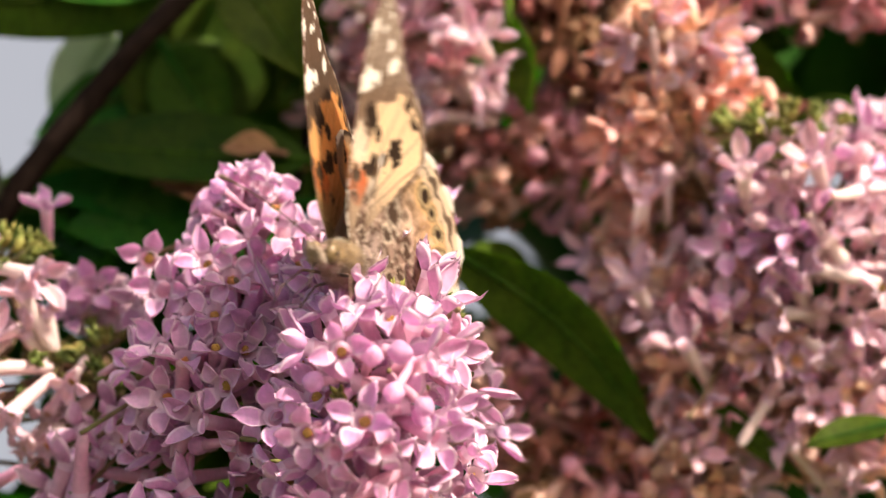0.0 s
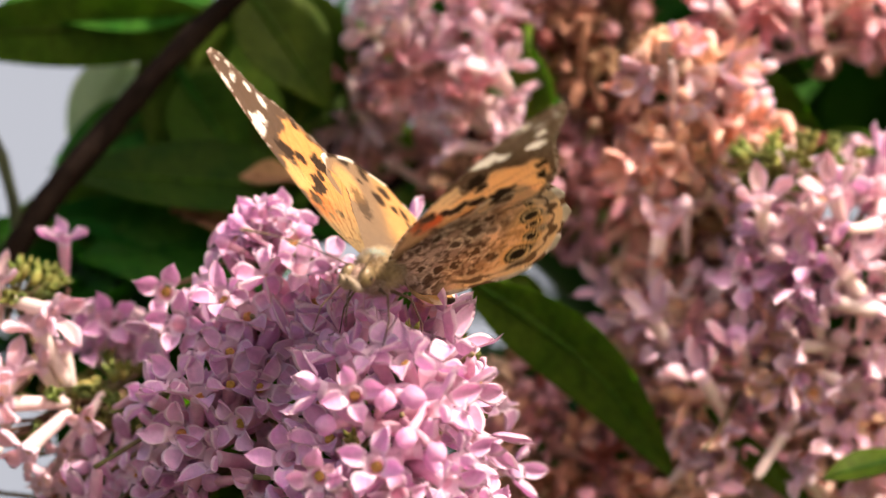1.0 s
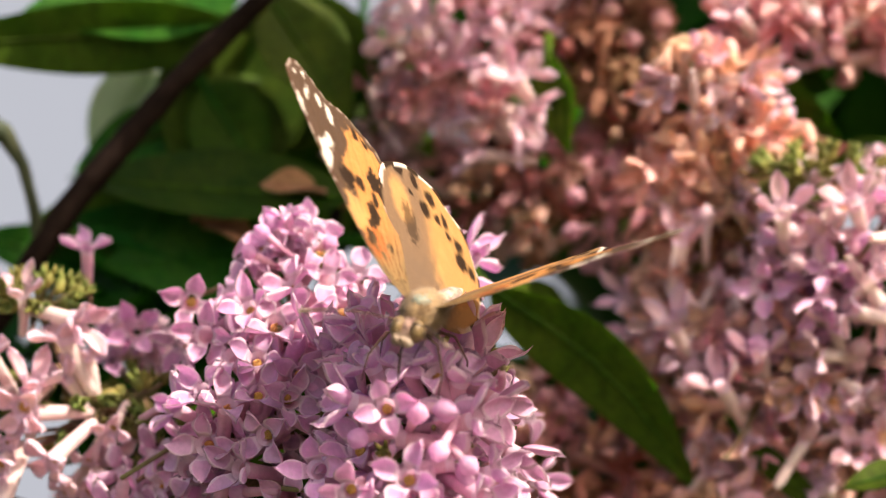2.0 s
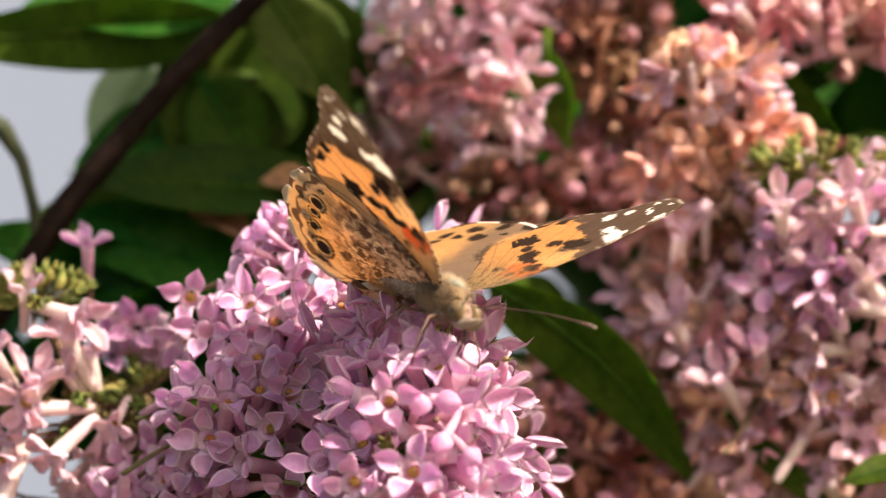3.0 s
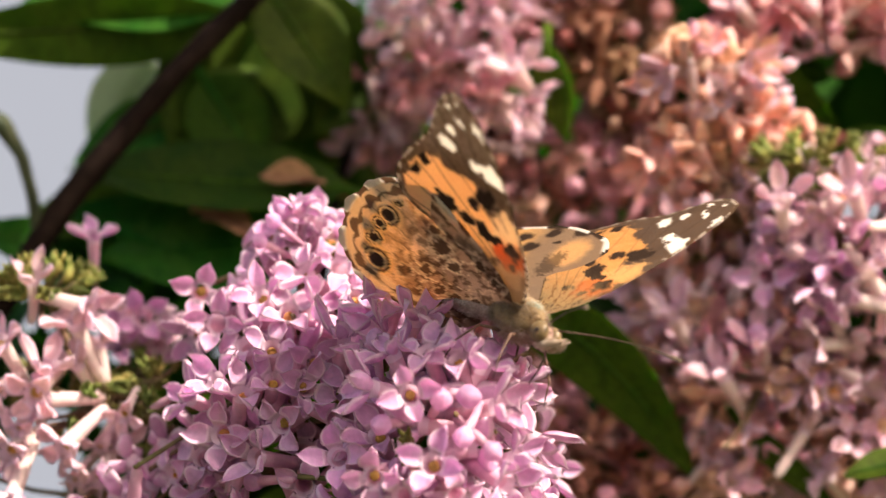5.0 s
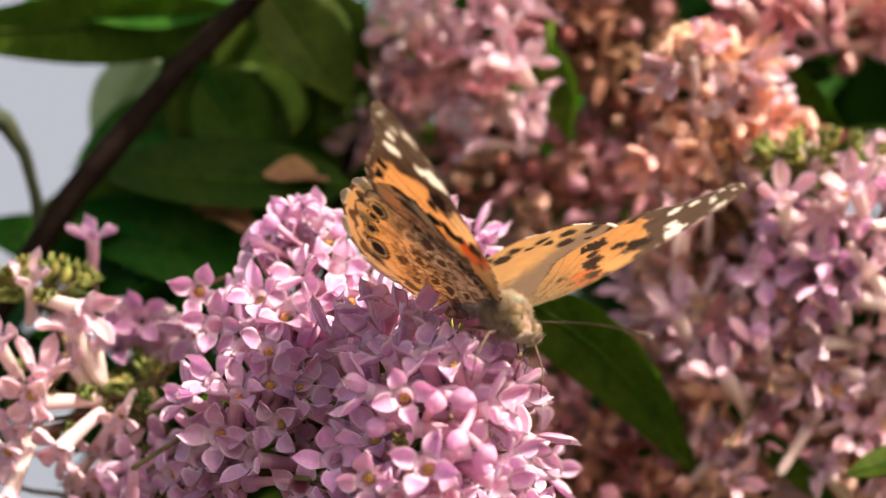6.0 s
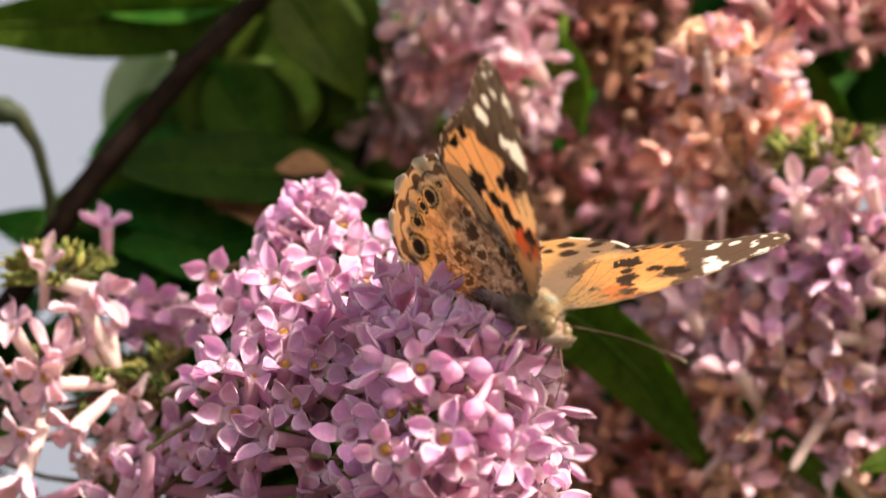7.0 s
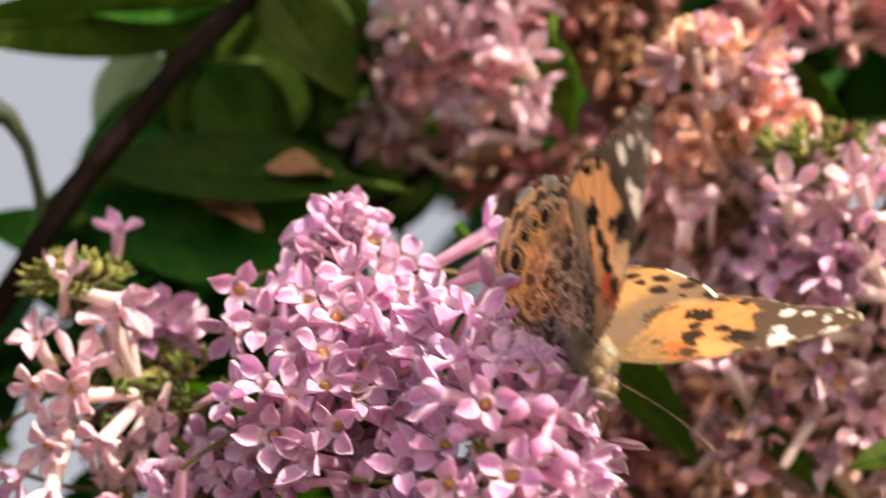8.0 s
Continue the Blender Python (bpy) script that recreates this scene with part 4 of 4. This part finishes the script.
def hindwing_tone(p0, q0, top):
    p, q = ragged(p0, q0, 0.4)
    n = noise.noise(Vector((p * 0.6, q * 0.6, 5.0)))
    fine = noise.noise(Vector((p * 2.2, q * 2.2, 9.0)))
    edge = near(HW_EDGE, p0, q0)
    outer = smooth(7, 13, math.hypot(p - 2, q - 3))
    if not top:
        outer *= smooth(-0.5, 3.5, p)
    if top:
        c = over((0.30, 0.20, 0.12), (0.60, 0.34, 0.13), smooth(5, 11, math.hypot(p, q - 2)))
        c = over(c, (0.20, 0.13, 0.08), smooth(0.1, 0.5, math.sin(46 * math.atan2(q + 3, p + 4)) * 0.5 + fine) * smooth(15, 6, math.hypot(p, q)) * 0.6)
        c = over(c, YELLOW, smooth(0.0, 0.6, n) * 0.5)
        c = over(c, (0.25, 0.17, 0.11), smooth(9.0, 4.5, q - 0.2 * p + 1.0 + n) * 0.9)
        c = over(c, YELLOW, smooth(-0.3, 0.3, 1 - math.hypot((p - 15.5) / 3.2, (q - 2.4) / 2.2)) * 0.85)
        for x, y, rx, ry in OCELLI:
            c = over(c, INK, smooth(-0.3, 0.3, 1 - math.hypot((p - x + 0.4) / (rx * 0.85), (q - y + 0.3) / (ry * 0.8))))
        for i in range(9):
            a = -0.15 + i * 0.2
            x, y = 1.5 + 19.0 * math.cos(a), 2.5 + 19.4 * math.sin(a)
            c = over(c, INK, smooth(-0.4, 0.3, 1 - math.hypot((p - x) / 1.0, (q - y) / 1.0)))
        c = over(c, INK, smooth(-0.5, 0.5, 1.6 - math.hypot((p - 12.5) / 1.8, (q - 3.5) / 0.8) + fine) * 0.7)
        c = over(c, WHITE if math.sin(2.2 * math.atan2(q - 3, p - 2) * 9) > 0 else INK, smooth(0.8, 0.3, edge) * outer)
        return c
    r = math.hypot(p - 2, q - 3)
    far = r + 1.5 * n + 0.7 * fine
    cell = noise.voronoi(Vector((p * 0.40 + 0.2 * n, q * 0.30, 0.5)))[0]
    line = smooth(0.085, 0.03, cell[1] - cell[0])
    mottle = noise.noise(Vector((p * 1.1, q * 0.55, 21.0))) + 0.5 * fine
    bars = smooth(0.0, 0.5, math.sin(q * 2.1 + 0.5 * p + 2 * n)) * smooth(4.0, 1.0, p) * smooth(0.5, 2.5, q)
    tawny = over((0.54, 0.35, 0.20), (0.78, 0.57, 0.38), smooth(-0.25, 0.3, n + 0.4 * fine))
    inner = over((0.42, 0.29, 0.22), (0.15, 0.090, 0.062), smooth(-0.25, 0.20, mottle))
    inner = over(inner, (0.62, 0.50, 0.43), smooth(5.5, 2.0, r) * 0.6)
    # brown inner half, its cells parted by cream lines; a tawny band bears the eyespots
    inner = over(inner, (0.78, 0.66, 0.52), line * 0.9)
    c = over(inner, tawny, smooth(10.8, 12.6, far) * smooth(0.5, 4.0, p))
    c = over(c, (0.92, 0.68, 0.50), smooth(-0.2, 0.3, 1 - math.hypot((p - 11.7) / 1.5, (q - 8.2) / 2.2) + 0.3 * fine) * 0.9)
    c = over(c, (0.12, 0.070, 0.044), smooth(0.04, 0.24, mottle) * smooth(14.8, 12.5, far) * 0.8)
    c = over(c, (0.14, 0.085, 0.055), bars * 0.6)
    for x, y, rx, ry, ring in PATCHES:
        d = 1 - math.hypot((p - x) / rx, (q - y) / ry) + 0.35 * fine
        c = over(c, (0.82, 0.70, 0.54), smooth(-0.55, -0.30, d) * ring)
        c = over(c, (0.080, 0.043, 0.026), smooth(-0.14, 0.10, d) * 0.95)
    c = over(c, (0.26, 0.15, 0.09), smooth(1.0, 0.2, abs(r - 12.4 + 1.6 * n) / 0.9) * 0.6 * smooth(0, 4, p))
    for x, y, rx, ry in OCELLI:
        d = math.hypot((p0 - x) / rx, (q0 - y) / ry)
        c = over(c, (0.80, 0.55, 0.27), smooth(1.8, 1.35, d) * 0.85)
        c = over(c, INK, smooth(1.28, 1.15, d))
        c = over(c, (0.78, 0.60, 0.34), smooth(1.03, 0.94, d))
        c = over(c, INK, smooth(0.80, 0.66, d))
    ang = math.atan2(q - 3, p - 2)
    scal = math.sin(ang * 20)
    e = edge + 0.3 * abs(scal)
    c = over(c, (0.84, 0.70, 0.52), smooth(3.9, 3.4, e) * outer * 0.6)
    c = over(c, (0.10, 0.058, 0.036), smooth(3.0, 2.75, e + 0.55 * max(0.0, -scal)) * outer * 0.9)
    c = over(c, (0.80, 0.66, 0.48), smooth(2.25, 1.95, e + 0.6 * max(0.0, scal)) * outer)
    c = over(c, (0.05, 0.028, 0.018), smooth(1.15, 0.95, e) * smooth(-0.2, 0.5, scal) * outer * 0.9)
    c = over(c, WHITE if scal < 0.2 else UMBER, smooth(0.9, 0.6, edge) * outer)
    for i in range(8):
        a = 0.05 + i * 0.2
        v = ((3, 3), (2 + 19 * math.cos(a), 3 + 19 * math.sin(a)))
        c = over(c, (0.16, 0.09, 0.05), smooth(0.18, 0.05, seg_dist(p, q, *v)) * 0.6 * outer)
    return c


def wing(name, front, rear, tone, side, parent, label):
    """side 1: the left wing, whose upper face looks along -z of its own space."""
    n, k = 125, 84
    bm = bmesh.new()
    layer = bm.verts.layers.float_color.new("scales")
    sheets = []
    for top in (True, False):
        grid = []
        for i in range(n + 1):
            s = i / n
            a, b = along(front, s), along(rear, s)
            row = []
            for j in range(k + 1):
                w = j / k
                p, q = a.lerp(b, w)
                if 0 < j and s > 0.35:
                    q += 0.16 * math.sin((p - q) * 2.3) * smooth(0.85, 1.0, w)
                if front is HW_FRONT and 0 < j and s > 0.2:
                    a_ = math.atan2(q - 3, p - 2)
                    wob = 0.42 * math.sin(a_ * 20) * smooth(0.88, 1.0, w) * smooth(0.2, 0.4, s) * smooth(1.0, 0.93, s)
                    p, q = p - wob * math.cos(a_), q - wob * math.sin(a_)
                bend = (-min(1.3, 0.20 * max(0.0, 3.5 - p) ** 1.3) * smooth(4, 9, q) if front is HW_FRONT else 0.0) - 0.10 * math.sin(q * 0.9) * smooth(2, 12, p) - 0.012 * q * q * 0.3
                z = -side * (bend + (0.05 if top else -0.05) * smooth(0, 0.04, min(s, 1 - s, w, 1 - w)))
                shape = (p, 1.08 * q + 0.15) if front is HW_FRONT else (1.043 * p - 0.082 * q + 0.25, 0.041 * p + 0.884 * q + 0.87)
                v = bm.verts.new((shape[0], -shape[1], z))
                v[layer] = (*tone(p, q, top), 1)
                row.append(v)
            grid.append(row)
        sheets.append(grid)
        for r0, r1 in zip(grid, grid[1:]):
            for j in range(k):
                f = (r0[j], r0[j + 1], r1[j + 1], r1[j])
                bm.faces.new(f if (top == (side > 0)) else f[::-1])
    return part(name, bm, WING, parent, label)


butterfly = thing("butterfly", (6.3, -27.8, -6.3), "orange, black and white spotted butterfly feeding on lilac blossom", "butterfly")
wings = {}
for key, side_sign in (("L", 1), ("R", -1)):
    wings["f" + key] = wing("forewing", FW_FRONT, FW_REAR, forewing_tone, side_sign, butterfly, "orange forewing with black tip and white spots")
    wings["h" + key] = wing("hindwing", HW_FRONT, HW_REAR, hindwing_tone, side_sign, butterfly, "marbled brown hindwing with ringed eyespots")


def fur(bm, at, size, count, length, seed, lean=(-0.5, 0, 0), thick=0.055):
    r = random.Random(seed)
    for _ in range(count):
        d = Vector((r.gauss(0, 1), r.gauss(0, 1), r.gauss(0, 1))).normalized()
        p = Vector(at) + Vector((d.x * size[0], d.y * size[1], d.z * size[2]))
        w = (d + Vector(lean) + Vector((r.gauss(0, .25), r.gauss(0, .25), r.gauss(0, .25)))).normalized()
        s = w.orthogonal().normalized() * thick
        t = w.cross(s)
        L = length * r.uniform(0.6, 1.2)
        a, b, c, e = bm.verts.new(p + s), bm.verts.new(p - s * 0.5 + t * 0.9), bm.verts.new(p - s * 0.5 - t * 0.9), bm.verts.new(p + w * L + Vector((0, 0, -0.1 * L)))
        for f in ((a, b, e), (b, c, e), (c, a, e)):
            bm.faces.new(f)


bm = bmesh.new()
blob(bm, (1.6, 0, 0.2), (4.2, 2.4, 2.5), 0.1, 18, 12)
fur(bm, (1.6, 0, 0.5), (4.0, 2.3, 2.3), 3200, 1.15, 1, (-0.9, 0, 0.1), 0.042)
part("thorax", bm, FUR, butterfly, "furry tawny thorax")
bm = bmesh.new()
blob(bm, (3.1, 0, 2.15), (1.5, 1.2, 0.75), 0.1, 14, 8)
fur(bm, (3.1, 0, 2.15), (1.5, 1.2, 0.75), 300, 0.45, 8, (-0.9, 0, 0), 0.042)
part("collar", bm, FUR_TEAL, butterfly, "grey-green furry patch behind the head")
bm = bmesh.new()
blob(bm, (1.9, 0, -0.6), (3.7, 1.9, 1.7), 0.1, 16, 10)
fur(bm, (1.9, 0, -0.7), (3.6, 1.9, 1.7), 1900, 0.8, 7, (-0.8, 0, -0.3), 0.042)
part("breast", bm, FUR_BREAST, butterfly, "pale pinkish grey furry underside")
bm = bmesh.new()
rows = []
for i in range(15):
    s = i / 14
    r = 1.15 * (math.sin(math.pi * (0.18 + 0.80 * s)) ** 0.8) * (1 + 0.05 * math.sin(s * 44))
    rows.append([(-1.5 - 12.0 * s, r * math.cos(a), 0.5 - 0.3 * s + r * math.sin(a)) for a in (math.tau * j / 14 for j in range(14))])
rings(bm, rows)
fur(bm, (-6, 0, 0.3), (5.5, 1.05, 1.05), 1200, 0.6, 2)
part("abdomen", bm, FUR_BREAST, butterfly, "tawny brown abdomen")
bm = bmesh.new()
blob(bm, (6.4, 0, -0.9), (1.5, 1.45, 1.4), 0.05, 14, 10)
fur(bm, (6.3, 0, -0.8), (1.4, 1.4, 1.4), 520, 0.55, 3, (-0.5, 0, 0.5), 0.04)
head = part("head", bm, FUR_DUSK, butterfly, "furry head")
for sg in (1, -1):
    bm = bmesh.new()
    blob(bm, (6.85, sg * 1.25, -0.65), (1.42, 0.95, 1.42), 0, 16, 12)
    part("eye", bm, EYE, head, "round tan compound eye")
    bm = bmesh.new()
    blob(bm, (7.2, sg * 2.13, -0.6), (0.34, 0.12, 0.34), 0, 8, 6)
    part("eye_spot", bm, PUPIL, head, "dark spot of the eye")
    bm = bmesh.new()
    tube(bm, [(6.6, sg * 0.6, -2.0), (8.2, sg * 0.62, -1.9), (9.6, sg * 0.5, -1.3), (10.9, sg * 0.35, -0.5)], [0.6, 0.68, 0.42, 0.06], 8)
    fur(bm, (8.6, sg * 0.5, -1.5), (1.2, 0.45, 0.45), 200, 0.7, 4 + sg, (0.9, 0, 0.3))
    part("palp", bm, FUR_PALE, head, "pale pointed palp")
    bm = bmesh.new()
    pts = [(7.0 + 13.5 * s, sg * (0.7 + 8.5 * s), 0.3 + 1.4 * math.sin(s * 2.2) + 1.0 * s) for s in (0, .15, .3, .45, .6, .75, .88, .95, 1.0)]
    tube(bm, pts, [0.13, 0.09, 0.08, 0.08, 0.08, 0.09, 0.17, 0.33, 0.2], 7)
    antenna = part("antenna", bm, HORN, head, "thin clubbed antenna")
    bm = bmesh.new()
    blob(bm, pts[-1], (0.24, 0.24, 0.2), 0, 8, 6)
    part("antenna_tip", bm, FUR_PALE, head, "white antenna tip")
bm = bmesh.new()
tube(bm, [(7.6, 0, -1.9), (8.3, 0, -3.2), (8.0, 0, -5.2), (7.4, 0, -7.0)], [0.2, 0.15, 0.13, 0.08], 6)
part("proboscis", bm, HORN, head, "long thin proboscis")
for sg in (1, -1):
    for x0, dx, dy in ((3.2, 3.2, 3.6), (0.6, -2.6, 4.4)):
        bm = bmesh.new()
        tube(bm, [(x0, sg * 1.2, -1.8), (x0 + dx * 0.45, sg * (1.2 + dy * 0.6), -2.3), (x0 + dx * 0.8, sg * (1.2 + dy), -5.2), (x0 + dx, sg * (1.2 + dy * 1.05), -8.4)], [0.30, 0.17, 0.12, 0.06], 7)
        part("leg", bm, SHANK, butterfly, "thin scaled leg")


# ---- what moves ----
def body_pose(x, y, z, yaw, pitch, roll):
    return Matrix.Translation((x / 1000, y / 1000, z / 1000)) @ Euler((radians(roll), radians(pitch), radians(yaw)), "XYZ").to_matrix().to_4x4()


def wing_pose(side_sign, base, rise, sweep):
    d, s = radians(rise), radians(sweep)
    o, f = Vector((0, side_sign * math.cos(d), math.sin(d))), Vector((1, 0, 0))
    x, y = math.cos(s) * o + math.sin(s) * f, math.cos(s) * f - math.sin(s) * o
    return Matrix.Translation((base, side_sign * 1.3, 1.3 if base > 1 else 0.95)) @ Matrix((x, y, x.cross(y))).transposed().to_4x4()


def between(table, t):
    """A table's row at t, between its rows."""
    k = max(i for i, r in enumerate(table) if r[0] <= t)
    p, q = table[k], table[min(k + 1, len(table) - 1)]
    f = (t - p[0]) / (q[0] - p[0]) if q[0] > p[0] else 0.0
    return [x + (y - x) * f for x, y in zip(p, q)]


def swung(t, pivot, first):
    """The swing of a blossom about its shoot at t; pivot in mm."""
    a, c, b = [radians(x) for x in between(SWAY, t)[first:first + 3]]
    at = Matrix.Translation(pivot)
    return at @ Euler((a, b, c), "XYZ").to_matrix().to_4x4() @ at.inverted()


MAIN_PIVOT, SIDE_PIVOT = Vector((-15, 47, -40)), Vector((-45, 47, -40))
METRE = Matrix.Scale(1000, 4)

# seconds; place in mm; heading, pitch, roll; rise of left and right wings; sweep of fore and hind wings
FLIGHT = [
    (0.0, -5.5, -24.6, -7.1, -112.0, -24.0, -7.7, 92.8, 72.9, 20.8, 23.1, -9.0, -6.0),
    (0.1, -3.8, -26.3, -6.5, -103.5, -24.4, -6.7, 71.0, 68.1, 19.0, 23.3, -12.0, -7.2),
    (0.2, -4.2, -28.1, -5.2, -95.3, -26.1, -6.6, 34.7, 34.7, 17.4, 22.5, -16.0, -8.4),
    (0.5, -2.6, -33.9, -2.4, -102.2, -20.0, -7.4, 34.7, 33.9, 17.0, 18.9, -19.8, -12.0),
    (0.8, -0.6, -29.4, 0.7, -114.9, -6.5, -8.3, 34.4, 32.5, 23.2, 19.5, -16.0, -12.0),
    (1.0, -2.4, -26.7, -2.3, -115.7, -3.9, -10.1, 45.2, 42.0, 21.8, 18.7, -14.0, -20.0),
    (1.2, 1.8, -26.9, -1.3, -128.4, 4.5, -10.5, 60.1, 56.8, 26.7, 17.6, -12.0, -22.0),
    (1.3, 2.6, -27.2, -2.8, -123.5, 0.9, -7.1, 45.6, 67.6, 24.5, 17.2, -6.2, -17.8),
    (1.4, -0.0, -28.1, -0.8, -118.0, 10.8, -4.0, 21.9, 49.4, 23.7, 18.8, -7.6, -23.4),
    (1.5, -1.8, -28.5, -5.4, -112.6, 5.2, -3.6, 21.4, 63.2, 19.2, 17.4, -9.0, -29.0),
    (2.0, -1.0, -30.6, -5.4, -108.4, 10.5, -12.3, 29.4, 54.9, 6.8, 13.4, -18.0, -29.0),
    (2.2, -2.6, -30.2, -5.9, -104.4, 11.6, -13.3, 31.0, 57.1, 8.9, 13.5, -17.2, -28.6),
    (3.3, 3.4, -28.0, -4.5, -45.5, 11.0, -13.1, 38.9, 31.4, 13.7, 15.8, -12.8, -26.4),
    (3.5, 6.1, -27.8, -6.3, -44.9, 13.5, -13.1, 44.1, 31.7, 16.4, 14.9, -12.0, -26.0),
    (4.0, 8.5, -26.0, -7.9, -37.1, 10.7, -22.7, 41.5, 29.2, 14.5, 14.3, -16.0, -29.3),
    (4.5, 6.9, -27.8, -7.0, -46.5, 20.1, -28.2, 49.6, 33.0, 15.0, 15.2, -14.0, -27.9),
    (5.8, 5.7, -29.3, -8.8, -56.6, 0.2, -13.5, 47.6, 30.8, 12.4, 15.9, -7.1, -16.4),
    (6.0, 5.8, -29.5, -7.1, -62.5, 6.6, -13.8, 42.6, 36.0, 14.2, 18.3, -6.0, -14.6),
    (6.5, 6.8, -31.2, -10.3, -57.3, 26.9, -18.9, 33.7, 47.4, 16.2, 12.9, -14.0, -27.9),
    (6.8, 6.3, -30.8, -8.5, -60.1, 28.2, -21.1, 33.4, 43.0, 17.4, 16.5, -14.6, -27.2),
    (7.0, 7.3, -30.7, -10.0, -57.9, 14.3, -21.2, 40.4, 44.2, 16.0, 14.6, -15.0, -26.8),
    (7.2, 4.0, -30.6, -8.7, -65.6, 11.9, -22.4, 38.6, 46.4, 16.0, 15.2, -15.0, -26.3),
    (7.5, 7.3, -30.5, -8.1, -59.8, 6.1, -22.2, 39.8, 48.1, 14.2, 16.1, -15.0, -25.5),
    (7.8, 6.2, -30.1, -8.2, -66.6, 14.6, -28.1, 43.2, 50.8, 12.4, 14.2, -15.0, -28.4),
    (7.9, 6.9, -30.1, -9.8, -73.0, 20.5, -31.0, 44.6, 54.5, 12.4, 13.2, -15.0, -29.7),
    (8.0, 7.3, -30.2, -11.0, -75.5, 22.7, -33.0, 45.2, 57.7, 12.3, 12.2, -15.0, -30.4),
]


def motions():
    sway_times = [r[0] for r in SWAY]
    times = sorted({*sway_times, *[r[0] for r in FLIGHT]})
    walk(main.ob, [(t, SHRUB @ MM @ swung(t, MAIN_PIVOT, 4) @ Matrix.Translation(main.base)) for t in sway_times])
    for p in (side, shade):
        walk(p.ob, [(t, SHRUB @ MM @ swung(t, SIDE_PIVOT, 7) @ Matrix.Translation(p.base)) for t in sway_times])
    walk(butterfly, [(t, SHRUB @ MM @ swung(t, MAIN_PIVOT, 4) @ METRE @ body_pose(*between(FLIGHT, t)[1:7])) for t in times])
    walk(wings["fL"], [(r[0], wing_pose(1, 3.0, r[7], r[9])) for r in FLIGHT])
    walk(wings["fR"], [(r[0], wing_pose(-1, 3.0, r[8], r[10])) for r in FLIGHT])
    walk(wings["hL"], [(r[0], wing_pose(1, 0.5, r[7] - 0.8, r[11])) for r in FLIGHT])
    walk(wings["hR"], [(r[0], wing_pose(-1, 0.5, r[8] - 0.8, r[12])) for r in FLIGHT])


motions()
